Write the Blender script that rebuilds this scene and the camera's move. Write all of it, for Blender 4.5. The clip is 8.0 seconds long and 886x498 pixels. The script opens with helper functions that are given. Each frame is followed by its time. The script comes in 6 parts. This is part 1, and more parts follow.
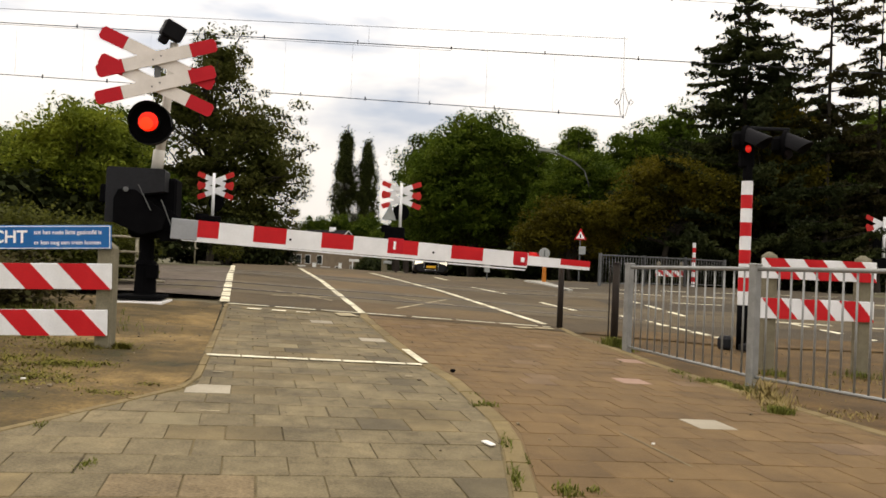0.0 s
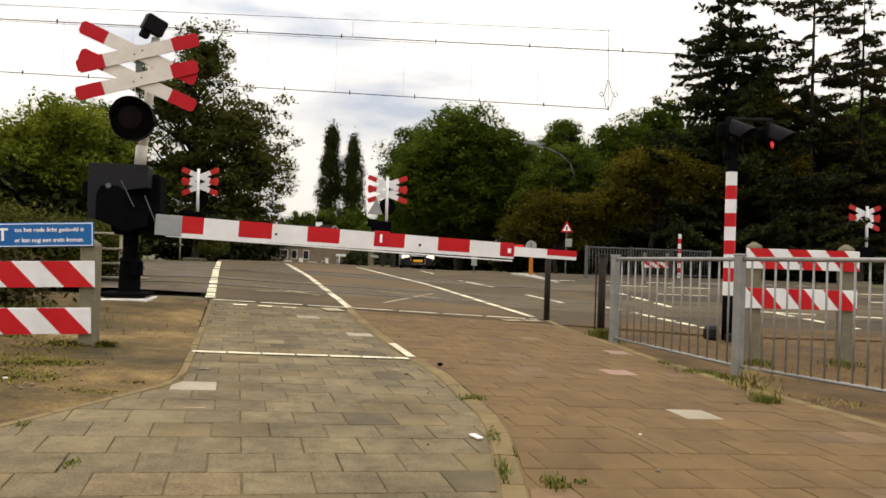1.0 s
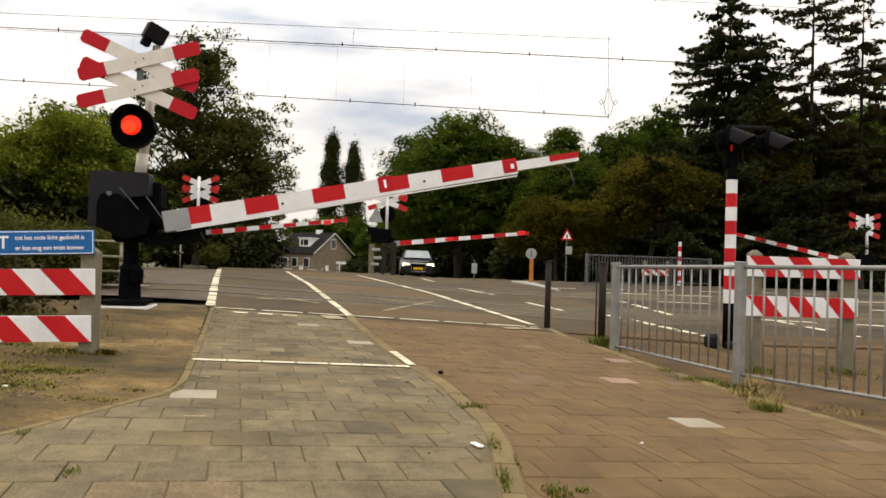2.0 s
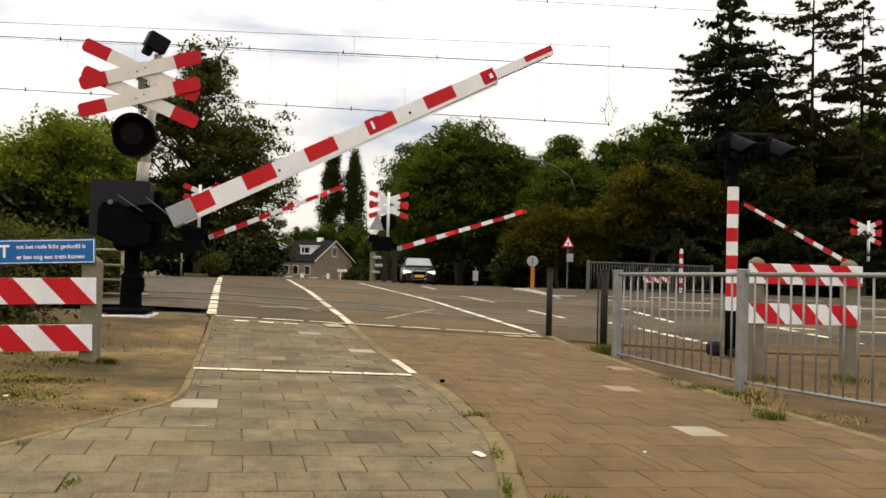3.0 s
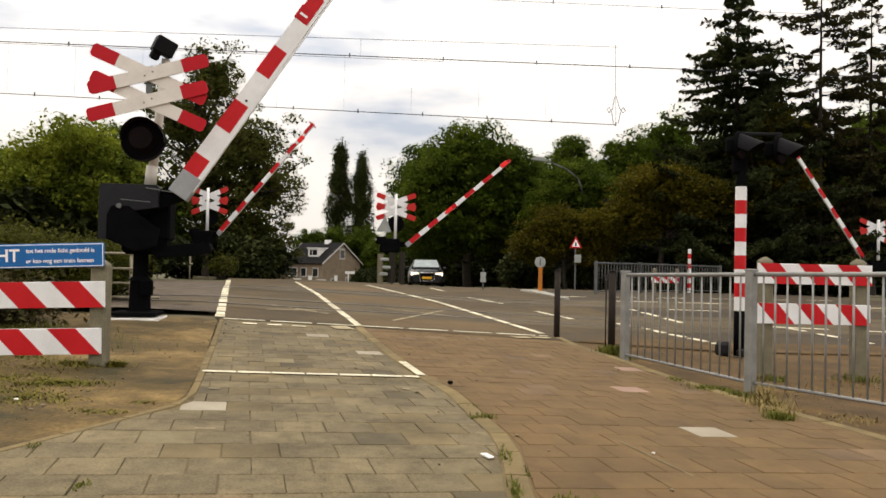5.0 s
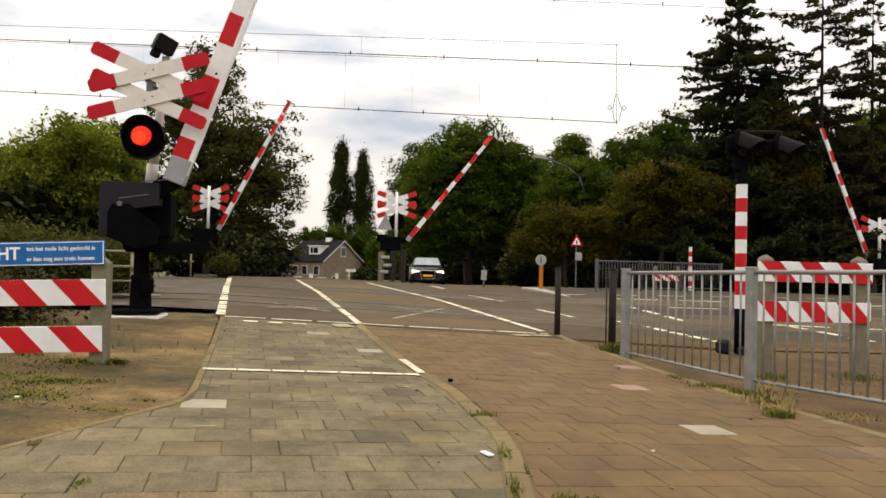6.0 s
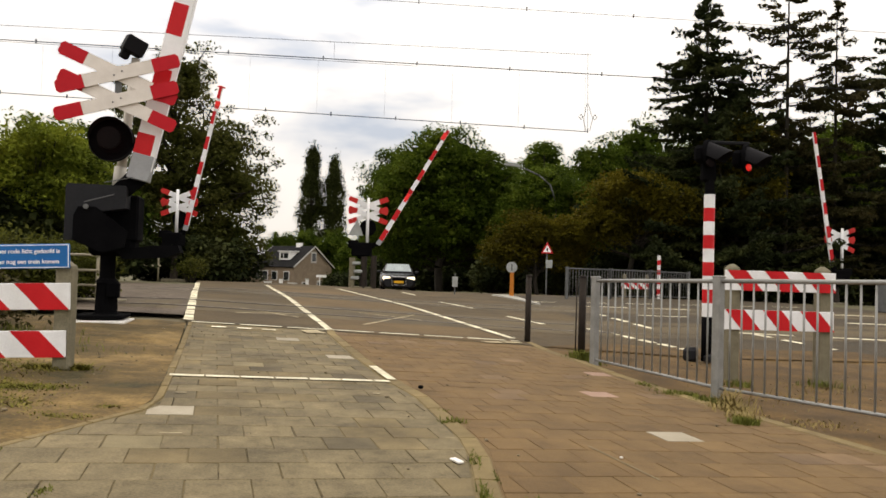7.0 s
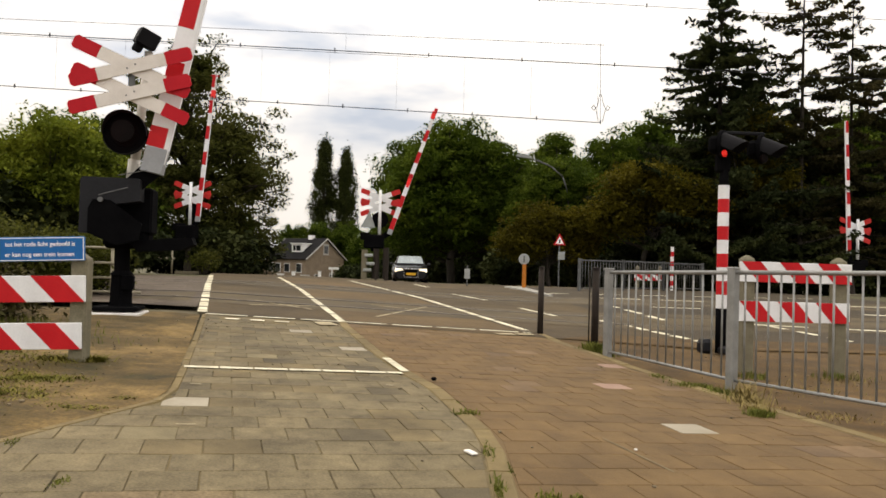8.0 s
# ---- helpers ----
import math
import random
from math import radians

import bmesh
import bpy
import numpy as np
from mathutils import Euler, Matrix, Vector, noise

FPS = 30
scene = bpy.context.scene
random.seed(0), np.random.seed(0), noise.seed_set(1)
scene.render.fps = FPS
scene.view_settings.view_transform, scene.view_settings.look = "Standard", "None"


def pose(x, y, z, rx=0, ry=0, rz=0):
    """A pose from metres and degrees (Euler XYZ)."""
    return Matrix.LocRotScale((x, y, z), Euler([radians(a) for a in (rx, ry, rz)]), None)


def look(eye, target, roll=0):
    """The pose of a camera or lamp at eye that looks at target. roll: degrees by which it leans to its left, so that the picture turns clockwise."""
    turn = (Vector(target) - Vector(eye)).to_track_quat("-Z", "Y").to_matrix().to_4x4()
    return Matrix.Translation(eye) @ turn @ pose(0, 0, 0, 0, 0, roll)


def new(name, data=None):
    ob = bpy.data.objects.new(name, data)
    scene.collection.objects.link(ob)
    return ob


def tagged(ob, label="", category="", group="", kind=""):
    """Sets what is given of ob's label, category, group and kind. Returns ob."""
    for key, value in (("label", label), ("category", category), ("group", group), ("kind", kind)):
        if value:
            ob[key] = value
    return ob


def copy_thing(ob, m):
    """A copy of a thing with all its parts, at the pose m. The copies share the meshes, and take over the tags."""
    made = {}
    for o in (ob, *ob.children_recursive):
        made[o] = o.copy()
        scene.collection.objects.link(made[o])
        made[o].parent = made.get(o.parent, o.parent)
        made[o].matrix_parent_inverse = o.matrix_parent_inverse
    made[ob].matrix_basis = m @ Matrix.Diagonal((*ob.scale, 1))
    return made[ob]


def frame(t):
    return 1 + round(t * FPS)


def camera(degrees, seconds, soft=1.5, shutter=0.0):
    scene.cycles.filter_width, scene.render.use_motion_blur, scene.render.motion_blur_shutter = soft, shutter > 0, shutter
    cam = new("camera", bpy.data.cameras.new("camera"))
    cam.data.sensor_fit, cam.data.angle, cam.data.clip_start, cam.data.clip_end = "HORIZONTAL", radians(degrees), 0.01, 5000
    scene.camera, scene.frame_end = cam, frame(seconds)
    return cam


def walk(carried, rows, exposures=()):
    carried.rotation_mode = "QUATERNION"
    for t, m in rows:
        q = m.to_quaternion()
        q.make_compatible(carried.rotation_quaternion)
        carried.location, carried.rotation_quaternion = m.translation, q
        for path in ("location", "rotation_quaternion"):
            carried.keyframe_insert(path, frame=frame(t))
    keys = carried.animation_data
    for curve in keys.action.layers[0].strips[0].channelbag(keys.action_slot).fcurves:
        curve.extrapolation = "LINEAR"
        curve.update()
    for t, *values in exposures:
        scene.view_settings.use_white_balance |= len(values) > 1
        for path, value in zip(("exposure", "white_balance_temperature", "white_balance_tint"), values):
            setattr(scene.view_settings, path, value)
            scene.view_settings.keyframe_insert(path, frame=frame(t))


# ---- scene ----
cam = camera(60.4, 8.0, soft=1.6)
PATH = [
    (0.0, pose(0.000, 0.000, 1.050, 90.500, -2.300, 0.000)),
    (0.5, pose(0.007, 0.008, 1.049, 90.502, -1.994, -0.228)),
    (1.0, pose(0.009, 0.015, 1.049, 90.061, -1.691, -0.976)),
    (2.5, pose(0.001, 0.020, 1.053, 91.026, -1.697, -0.969)),
    (3.0, pose(-0.000, 0.028, 1.056, 91.196, -1.572, -0.893)),
    (3.5, pose(0.002, 0.023, 1.051, 91.200, -1.788, -1.107)),
    (4.0, pose(0.003, 0.034, 1.053, 90.882, -1.512, -1.070)),
    (4.5, pose(0.003, 0.026, 1.057, 91.355, -1.235, -0.478)),
    (6.0, pose(0.011, 0.022, 1.058, 91.135, -1.255, -0.241)),
    (6.5, pose(0.012, 0.020, 1.060, 91.619, -1.253, -1.281)),
    (7.0, pose(0.009, 0.022, 1.058, 91.682, -1.710, -2.417)),
    (7.5, pose(0.007, 0.029, 1.058, 91.634, -1.515, -1.937)),
    (8.0, pose(0.001, 0.032, 1.057, 91.052, -1.607, -1.517)),
]
walk(cam, PATH, exposures=[(0.0, -1.2, 10200, 9), (8.0, -1.2, 10200, 9)])

# ---- overcast daylight ----
world = bpy.data.worlds.new("sky")
scene.world = world
world.use_nodes = True
wn, wl = world.node_tree.nodes, world.node_tree.links
wn.clear()
w_out = wn.new("ShaderNodeOutputWorld")
w_bg = wn.new("ShaderNodeBackground")
w_sky = wn.new("ShaderNodeTexSky")
w_sky.sky_type = "NISHITA"
w_sky.sun_disc = False
w_sky.sun_elevation = radians(60)
w_sky.sun_rotation = radians(305)
w_gain = wn.new("ShaderNodeVectorMath")
w_gain.operation = "SCALE"
w_gain.inputs["Scale"].default_value = 0.12
w_co = wn.new("ShaderNodeTexCoord")
w_map = wn.new("ShaderNodeMapping")
w_map.inputs["Scale"].default_value = (1.0, 1.0, 3.2)
w_map.inputs["Location"].default_value = (0.097, 0.013, 0.497)
w_noise = wn.new("ShaderNodeTexNoise")
w_noise.inputs["Scale"].default_value = 2.6
w_noise.inputs["Detail"].default_value = 7
w_noise.inputs["Roughness"].default_value = 0.52
w_ramp = wn.new("ShaderNodeValToRGB")
w_ramp.color_ramp.elements[0].position = 0.30
w_ramp.color_ramp.elements[0].color = (0.79, 1.05, 1.66, 1)
w_ramp.color_ramp.elements[1].position = 0.425
w_ramp.color_ramp.elements[1].color = (1.575, 1.79, 2.33, 1)
w_mix = wn.new("ShaderNodeMix")
w_mix.data_type = "RGBA"
w_mix.inputs["Factor"].default_value = 0.88
wl.new(w_co.outputs["Generated"], w_map.inputs["Vector"])
wl.new(w_map.outputs["Vector"], w_noise.inputs["Vector"])
wl.new(w_noise.outputs["Fac"], w_ramp.inputs["Fac"])
wl.new(w_sky.outputs["Color"], w_gain.inputs[0])
wl.new(w_gain.outputs["Vector"], w_mix.inputs["A"])
wl.new(w_ramp.outputs["Color"], w_mix.inputs["B"])
# an overcast sky is brighter overhead than at the horizon
w_xyz = wn.new("ShaderNodeSeparateXYZ")
w_rise = wn.new("ShaderNodeMapRange")
w_rise.inputs["To Min"].default_value, w_rise.inputs["To Max"].default_value = 1.22, 3.0
w_lit = wn.new("ShaderNodeVectorMath")
w_lit.operation = "SCALE"
wl.new(w_co.outputs["Generated"], w_xyz.inputs["Vector"])
wl.new(w_xyz.outputs["Z"], w_rise.inputs["Value"])
wl.new(w_mix.outputs["Result"], w_lit.inputs[0])
wl.new(w_rise.outputs["Result"], w_lit.inputs["Scale"])
wl.new(w_lit.outputs["Vector"], w_bg.inputs["Color"])
w_bg.inputs["Strength"].default_value = 1.0
wl.new(w_bg.outputs["Background"], w_out.inputs["Surface"])

sun_data = bpy.data.lights.new("sun", "SUN")
sun_data.energy = 0.8
sun_data.angle = radians(25)
sun_data.color = (1.0, 0.95, 0.87)
sun = new("sun", sun_data)
sun.matrix_world = look((-14, 10, 30), (0, 0, 0))
scene.view_settings.exposure = 0.0

# ---- materials ----
def material(name, colors, scale=6.0, rough=0.75, metal=0.0, bump=0.2, bump_scale=60.0, detail=6, fine=0.18,
             random_tint=0.0, island=0.0, glow=0.0, spec=0.4, stretch=(1, 1, 1), stops=(0.3, 0.7), bump_dist=0.006, stain=0.0, stain_scale=0.9, leaf=0.0):
    """A surface with broad stains, fine grain and relief, in object space."""
    m = bpy.data.materials.new(name)
    m.use_nodes = True
    n, l = m.node_tree.nodes, m.node_tree.links
    b = n["Principled BSDF"]
    co = n.new("ShaderNodeTexCoord")
    mp = n.new("ShaderNodeMapping")
    mp.inputs["Scale"].default_value = stretch
    l.new(co.outputs["Object"], mp.inputs["Vector"])
    info = n.new("ShaderNodeObjectInfo")
    big = n.new("ShaderNodeTexNoise")
    big.noise_dimensions = "4D"
    big.inputs["Scale"].default_value = scale
    big.inputs["Detail"].default_value = detail
    big.inputs["Roughness"].default_value = 0.62
    wm = n.new("ShaderNodeMath")
    wm.operation = "MULTIPLY"
    wm.inputs[1].default_value = 37.0 if random_tint else 0.0
    l.new(info.outputs["Random"], wm.inputs[0])
    l.new(wm.outputs[0], big.inputs["W"])
    l.new(mp.outputs["Vector"], big.inputs["Vector"])
    ramp = n.new("ShaderNodeValToRGB")
    e = ramp.color_ramp.elements
    e[0].position, e[1].position = stops
    e[0].color = (*colors[0], 1)
    e[1].color = (*colors[-1], 1)
    for k, c in enumerate(colors[1:-1]):
        x = e.new(stops[0] + (stops[1] - stops[0]) * (k + 1) / (len(colors) - 1))
        x.color = (*c, 1)
    l.new(big.outputs["Fac"], ramp.inputs["Fac"])
    small = n.new("ShaderNodeTexNoise")
    small.inputs["Scale"].default_value = bump_scale
    small.inputs["Detail"].default_value = 4
    l.new(mp.outputs["Vector"], small.inputs["Vector"])
    hsv = n.new("ShaderNodeHueSaturation")
    val = n.new("ShaderNodeMapRange")
    val.inputs["From Min"].default_value, val.inputs["From Max"].default_value = 0.25, 0.75
    val.inputs["To Min"].default_value, val.inputs["To Max"].default_value = 1 - fine, 1 + fine
    l.new(small.outputs["Fac"], val.inputs["Value"])
    value = val.outputs["Result"]
    if random_tint:
        r = n.new("ShaderNodeMapRange")
        r.inputs["To Min"].default_value, r.inputs["To Max"].default_value = 1 - random_tint, 1 + random_tint
        l.new(info.outputs["Random"], r.inputs["Value"])
        mul = n.new("ShaderNodeMath")
        mul.operation = "MULTIPLY"
        l.new(value, mul.inputs[0])
        l.new(r.outputs["Result"], mul.inputs[1])
        value = mul.outputs[0]
    if island:
        geo = n.new("ShaderNodeNewGeometry")
        r = n.new("ShaderNodeMapRange")
        r.inputs["To Min"].default_value, r.inputs["To Max"].default_value = 1 - island, 1 + island
        l.new(geo.outputs["Random Per Island"], r.inputs["Value"])
        mul = n.new("ShaderNodeMath")
        mul.operation = "MULTIPLY"
        l.new(value, mul.inputs[0])
        l.new(r.outputs["Result"], mul.inputs[1])
        value = mul.outputs[0]
    if stain:
        where = n.new("ShaderNodeNewGeometry")
        patch = n.new("ShaderNodeTexNoise")
        patch.inputs["Scale"].default_value = stain_scale
        patch.inputs["Detail"].default_value = 8
        patch.inputs["Roughness"].default_value = 0.65
        l.new(where.outputs["Position"], patch.inputs["Vector"])
        r = n.new("ShaderNodeMapRange")
        r.inputs["From Min"].default_value, r.inputs["From Max"].default_value = 0.3, 0.7
        r.inputs["To Min"].default_value, r.inputs["To Max"].default_value = 1 - stain, 1 + stain
        l.new(patch.outputs["Fac"], r.inputs["Value"])
        mul = n.new("ShaderNodeMath")
        mul.operation = "MULTIPLY"
        l.new(value, mul.inputs[0])
        l.new(r.outputs["Result"], mul.inputs[1])
        value = mul.outputs[0]
    l.new(value, hsv.inputs["Value"])
    l.new(ramp.outputs["Color"], hsv.inputs["Color"])
    l.new(hsv.outputs["Color"], b.inputs["Base Color"])
    b.inputs["Roughness"].default_value = rough
    b.inputs["Metallic"].default_value = metal
    b.inputs["Specular IOR Level"].default_value = spec
    if bump:
        bp = n.new("ShaderNodeBump")
        bp.inputs["Strength"].default_value = bump
        bp.inputs["Distance"].default_value = bump_dist
        l.new(small.outputs["Fac"], bp.inputs["Height"])
        l.new(bp.outputs["Normal"], b.inputs["Normal"])
    if leaf:
        thin = n.new("ShaderNodeBsdfTranslucent")
        both = n.new("ShaderNodeMixShader")
        both.inputs["Fac"].default_value = leaf
        l.new(hsv.outputs["Color"], thin.inputs["Color"])
        l.new(b.outputs["BSDF"], both.inputs[1])
        l.new(thin.outputs["BSDF"], both.inputs[2])
        l.new(both.outputs["Shader"], n["Material Output"].inputs["Surface"])
    if glow:
        b.inputs["Emission Color"].default_value = (*colors[-1], 1)
        b.inputs["Emission Strength"].default_value = glow
    return m


M_tile_grey = material("grey_concrete_paving", [(0.09108, 0.06992, 0.0366), (0.1287, 0.09936, 0.05356), (0.1495, 0.1159, 0.06338), (0.1742, 0.1352, 0.07588)], 8.0, 0.9, bump=0.5, bump_scale=70, random_tint=0.13, fine=0.3, stain=0.38, stain_scale=1.7, stops=(0.32, 0.68))
M_tile_light = material("pale_concrete_paving", [(0.245, 0.212, 0.1562), (0.335, 0.295, 0.2255)], 5, 0.9, bump=0.4, bump_scale=90, random_tint=0.12)
M_tile_red = material("brown_red_paving", [(0.09661, 0.05591, 0.02185), (0.1344, 0.07878, 0.03099), (0.1659, 0.09917, 0.03963)], 2.5, 0.92, bump=0.5, bump_scale=90, random_tint=0.05, fine=0.2, stain=0.24, stain_scale=1.7)
M_tile_pink = material("pink_concrete_paving", [(0.2614, 0.1596, 0.1186), (0.3431, 0.2234, 0.1704)], 5, 0.9, bump=0.4, bump_scale=90, random_tint=0.1)
M_tile_pale = material("pale_worn_paving", [(0.1485, 0.1178, 0.0632), (0.2128, 0.1711, 0.09638)], 5, 0.9, bump=0.4, bump_scale=90, random_tint=0.1, stain=0.25, stain_scale=2.5)
M_joint = material("sandy_joint_soil", [(0.01782, 0.01288, 0.00632), (0.0693, 0.05152, 0.0237), (0.1237, 0.092, 0.04345), (0.1485, 0.1104, 0.05214)], 2.2, 0.95, bump=0.6, bump_scale=70, detail=8, stops=(0.37, 0.57))
M_joint_brown = material("brown_joint_sand", [(0.022, 0.01344, 0.00528), (0.075, 0.04608, 0.01848), (0.115, 0.07104, 0.02992), (0.135, 0.08448, 0.03696)], 2.0, 0.95, bump=0.6, bump_scale=70, detail=8, stops=(0.3, 0.5))
M_kerb = material("concrete_kerb", [(0.1359, 0.09513, 0.04085), (0.2145, 0.1558, 0.06862)], 5, 0.9, bump=0.4, bump_scale=80, random_tint=0.12, stain=0.22, stain_scale=0.6)
M_asphalt = material("worn_grey_asphalt", [(0.04462, 0.02835, 0.0112), (0.0679, 0.0441, 0.018), (0.09312, 0.0603, 0.0248)], 0.7, 0.9, bump=0.5, bump_scale=120, fine=0.28, detail=9, stain=0.3, stain_scale=0.5)
M_asphalt_grey = material("grey_asphalt", [(0.0268, 0.01765, 0.007332), (0.04019, 0.02678, 0.01113), (0.0556, 0.03713, 0.01542)], 0.7, 0.85, bump=0.5, bump_scale=120, fine=0.28, detail=9, stain=0.3, stain_scale=0.5)
M_red_asphalt = material("faded_red_asphalt", [(0.08223, 0.05003, 0.01984), (0.1234, 0.07599, 0.0301)], 0.8, 0.9, bump=0.5, bump_scale=120, fine=0.22, detail=9, stain=0.22, stain_scale=0.6)
M_soil = material("dry_sandy_verge", [(0.03452, 0.0268, 0.005985), (0.06712, 0.04322, 0.01111), (0.09588, 0.05965, 0.01795), (0.139, 0.08645, 0.02822), (0.1966, 0.1245, 0.04532)], 0.9, 0.95, bump=0.8, bump_scale=40, fine=0.36, detail=13, stops=(0.38, 0.63), stain=0.34, stain_scale=6.0)
M_soil_bare = material("bare_brown_earth", [(0.04704, 0.02487, 0.006195), (0.084, 0.04535, 0.01239), (0.1277, 0.07022, 0.02028)], 1.6, 0.95, bump=0.8, bump_scale=40, fine=0.32, detail=12, stain=0.3, stain_scale=3.0)
M_ground = material("grassy_ground", [(0.035, 0.0385, 0.014), (0.077, 0.07, 0.0315), (0.112, 0.091, 0.0525)], 0.35, 0.95, bump=0.8, bump_scale=25, fine=0.3, detail=10)
M_line = material("worn_white_road_paint", [(0.3977, 0.3531, 0.2426), (0.6432, 0.5925, 0.4349), (0.8187, 0.7634, 0.5866)], 4, 0.8, bump=0.3, bump_scale=90, random_tint=0.12, fine=0.2, stain=0.3, stain_scale=3.0)
M_line_yellow = material("dirty_cream_road_paint", [(0.209, 0.161, 0.0924), (0.475, 0.4048, 0.2604)], 5, 0.85, bump=0.3, bump_scale=90, random_tint=0.15, stain=0.3, stain_scale=3.0)
M_white = material("white_reflective_sheet", [(0.6965, 0.7003, 0.7088), (0.8065, 0.8178, 0.831)], 3, 0.45, bump=0.05, fine=0.05, stain=0.05, stain_scale=4.0)
M_cross_white = material("faded_cream_paint", [(0.6156, 0.5592, 0.513), (0.7387, 0.6874, 0.6361)], 4, 0.5, bump=0.05, fine=0.05)
M_red = material("red_reflective_sheet", [(0.483, 0.011, 0.0176), (0.598, 0.0198, 0.0264)], 3, 0.42, bump=0.05, fine=0.06, spec=0.15)
M_red_dark = material("faded_red_sheet", [(0.45, 0.0096, 0.0192), (0.5375, 0.0156, 0.0264)], 3, 0.5, bump=0.05, fine=0.06, spec=0.15)
M_black = material("black_painted_steel", [(0.0025, 0.0025, 0.003), (0.005, 0.005, 0.0055)], 4, 0.9, bump=0.15, bump_scale=40, spec=0.02)
M_darkgrey = material("dark_grey_housing_paint", [(0.003859, 0.004134, 0.005237), (0.006615, 0.006888, 0.008267)], 3, 0.65, bump=0.1, bump_scale=50, spec=0.12)
M_cabinet = material("dark_blue_grey_cabinet_paint", [(0.00744, 0.00775, 0.00961), (0.0124, 0.01302, 0.01612)], 3, 0.6, bump=0.1, bump_scale=40, spec=0.2)
M_galv = material("galvanised_steel", [(0.1968, 0.1992, 0.1913), (0.3034, 0.3071, 0.2975)], 6, 0.5, metal=0.35, bump=0.03, bump_scale=50, fine=0.07)
M_galv_dark = material("weathered_galvanised_steel", [(0.0845, 0.0891, 0.091), (0.1365, 0.1419, 0.143)], 6, 0.6, metal=0.4, bump=0.1, bump_scale=50)
M_concrete_post = material("concrete_post", [(0.1258, 0.1096, 0.07215), (0.2012, 0.1778, 0.1211)], 7, 0.92, bump=0.5, bump_scale=70)
M_grey_arm = material("grey_painted_steel", [(0.243, 0.2565, 0.27), (0.3105, 0.324, 0.3375)], 4, 0.5, bump=0.05, fine=0.06)
M_blue = material("blue_sign_enamel", [(0.0048, 0.1152, 0.336), (0.0072, 0.1408, 0.392)], 3, 0.35, bump=0.02, fine=0.05, spec=0.1)
M_sign_white = material("white_sign_enamel", [(0.8208, 0.8436, 0.8664), (0.912, 0.9234, 0.9348)], 4, 0.4, bump=0.02, fine=0.04)
M_glow = material("lit_red_signal_glass", [(1.0, 0.012, 0.004), (1.0, 0.016, 0.005)], 4, 0.3, bump=0, glow=1.6)
M_glow_core = material("lit_orange_signal_core", [(1.0, 0.026, 0.006), (1.0, 0.034, 0.008)], 4, 0.3, bump=0, glow=2.6)
M_glow_dim = material("lit_dim_red_signal_glass", [(0.9, 0.01, 0.006), (0.9, 0.012, 0.008)], 4, 0.3, bump=0, glow=0.55)
M_lens_dark = material("unlit_signal_glass", [(0.004, 0.003, 0.003), (0.007, 0.004, 0.004)], 4, 0.7, bump=0, spec=0.05)
M_rail = material("worn_rail_steel", [(0.085, 0.072, 0.06), (0.13, 0.112, 0.095)], 5, 0.5, metal=0.5, bump=0.1)
M_rubber = material("dark_crossing_panel", [(0.05742, 0.03956, 0.01817), (0.09702, 0.06808, 0.0316)], 0.9, 0.85, bump=0.4, bump_scale=60, random_tint=0.12, stain=0.3, stain_scale=0.8)
M_gap = material("dark_joint_filler", [(0.012, 0.009, 0.005), (0.04, 0.03, 0.016)], 4, 0.9, bump=0.4)
M_leaf = material("broadleaf_foliage", [(0.01955, 0.03565, 0.00495), (0.0552, 0.08855, 0.011), (0.1207, 0.161, 0.0231)], 0.55, 0.7, bump=0, island=0.24, spec=0.06, fine=0.1, stops=(0.34, 0.66), leaf=0.42)
M_leaf_light = material("sunlit_yellow_green_foliage", [(0.03645, 0.04374, 0.00729), (0.06682, 0.0729, 0.01336), (0.0972, 0.1002, 0.0243)], 0.6, 0.7, bump=0, island=0.32, spec=0.08, fine=0.1, leaf=0.42)
M_leaf_olive = material("olive_foliage", [(0.04023, 0.03608, 0.004488), (0.0828, 0.07017, 0.00808), (0.1302, 0.1043, 0.01436)], 0.5, 0.7, bump=0, island=0.32, spec=0.06, fine=0.1, leaf=0.4)
# Needle colour; also lent to the undergrowth for the deep shade beneath trees.
M_needle = material("needles_and_shaded_undergrowth", [(0.007, 0.0105, 0.0035), (0.02, 0.027, 0.009), (0.052, 0.058, 0.019)], 0.5, 0.75, bump=0, island=0.3, spec=0.05, fine=0.1, stops=(0.34, 0.66), leaf=0.12)
M_needle_brown = material("brownish_conifer_needles", [(0.016, 0.017, 0.006), (0.036, 0.034, 0.012), (0.07, 0.054, 0.022)], 0.6, 0.75, bump=0, island=0.35, spec=0.06, fine=0.1, leaf=0.2)
M_poplar = material("poplar_foliage", [(0.022, 0.03, 0.009), (0.045, 0.056, 0.016), (0.065, 0.075, 0.024)], 0.6, 0.7, bump=0, island=0.32, spec=0.06, fine=0.1, leaf=0.35)
M_bark = material("dark_bark", [(0.014, 0.011, 0.008), (0.034, 0.027, 0.02)], 3, 0.95, bump=0.8, bump_scale=14, stretch=(4, 4, 1))
M_grass = material("dry_grass_blades", [(0.105, 0.104, 0.02002), (0.1785, 0.1465, 0.04095), (0.2625, 0.189, 0.0819)], 2.0, 0.85, bump=0, island=0.35, spec=0.15)
M_verge_grass = material("short_green_grass", [(0.075, 0.077, 0.01368), (0.125, 0.1155, 0.0228), (0.1875, 0.154, 0.0399)], 2.0, 0.85, bump=0, island=0.35, spec=0.1)
M_straw = material("pale_straw_blades", [(0.16, 0.12, 0.045), (0.27, 0.205, 0.085)], 2.0, 0.85, bump=0, island=0.3, spec=0.1)
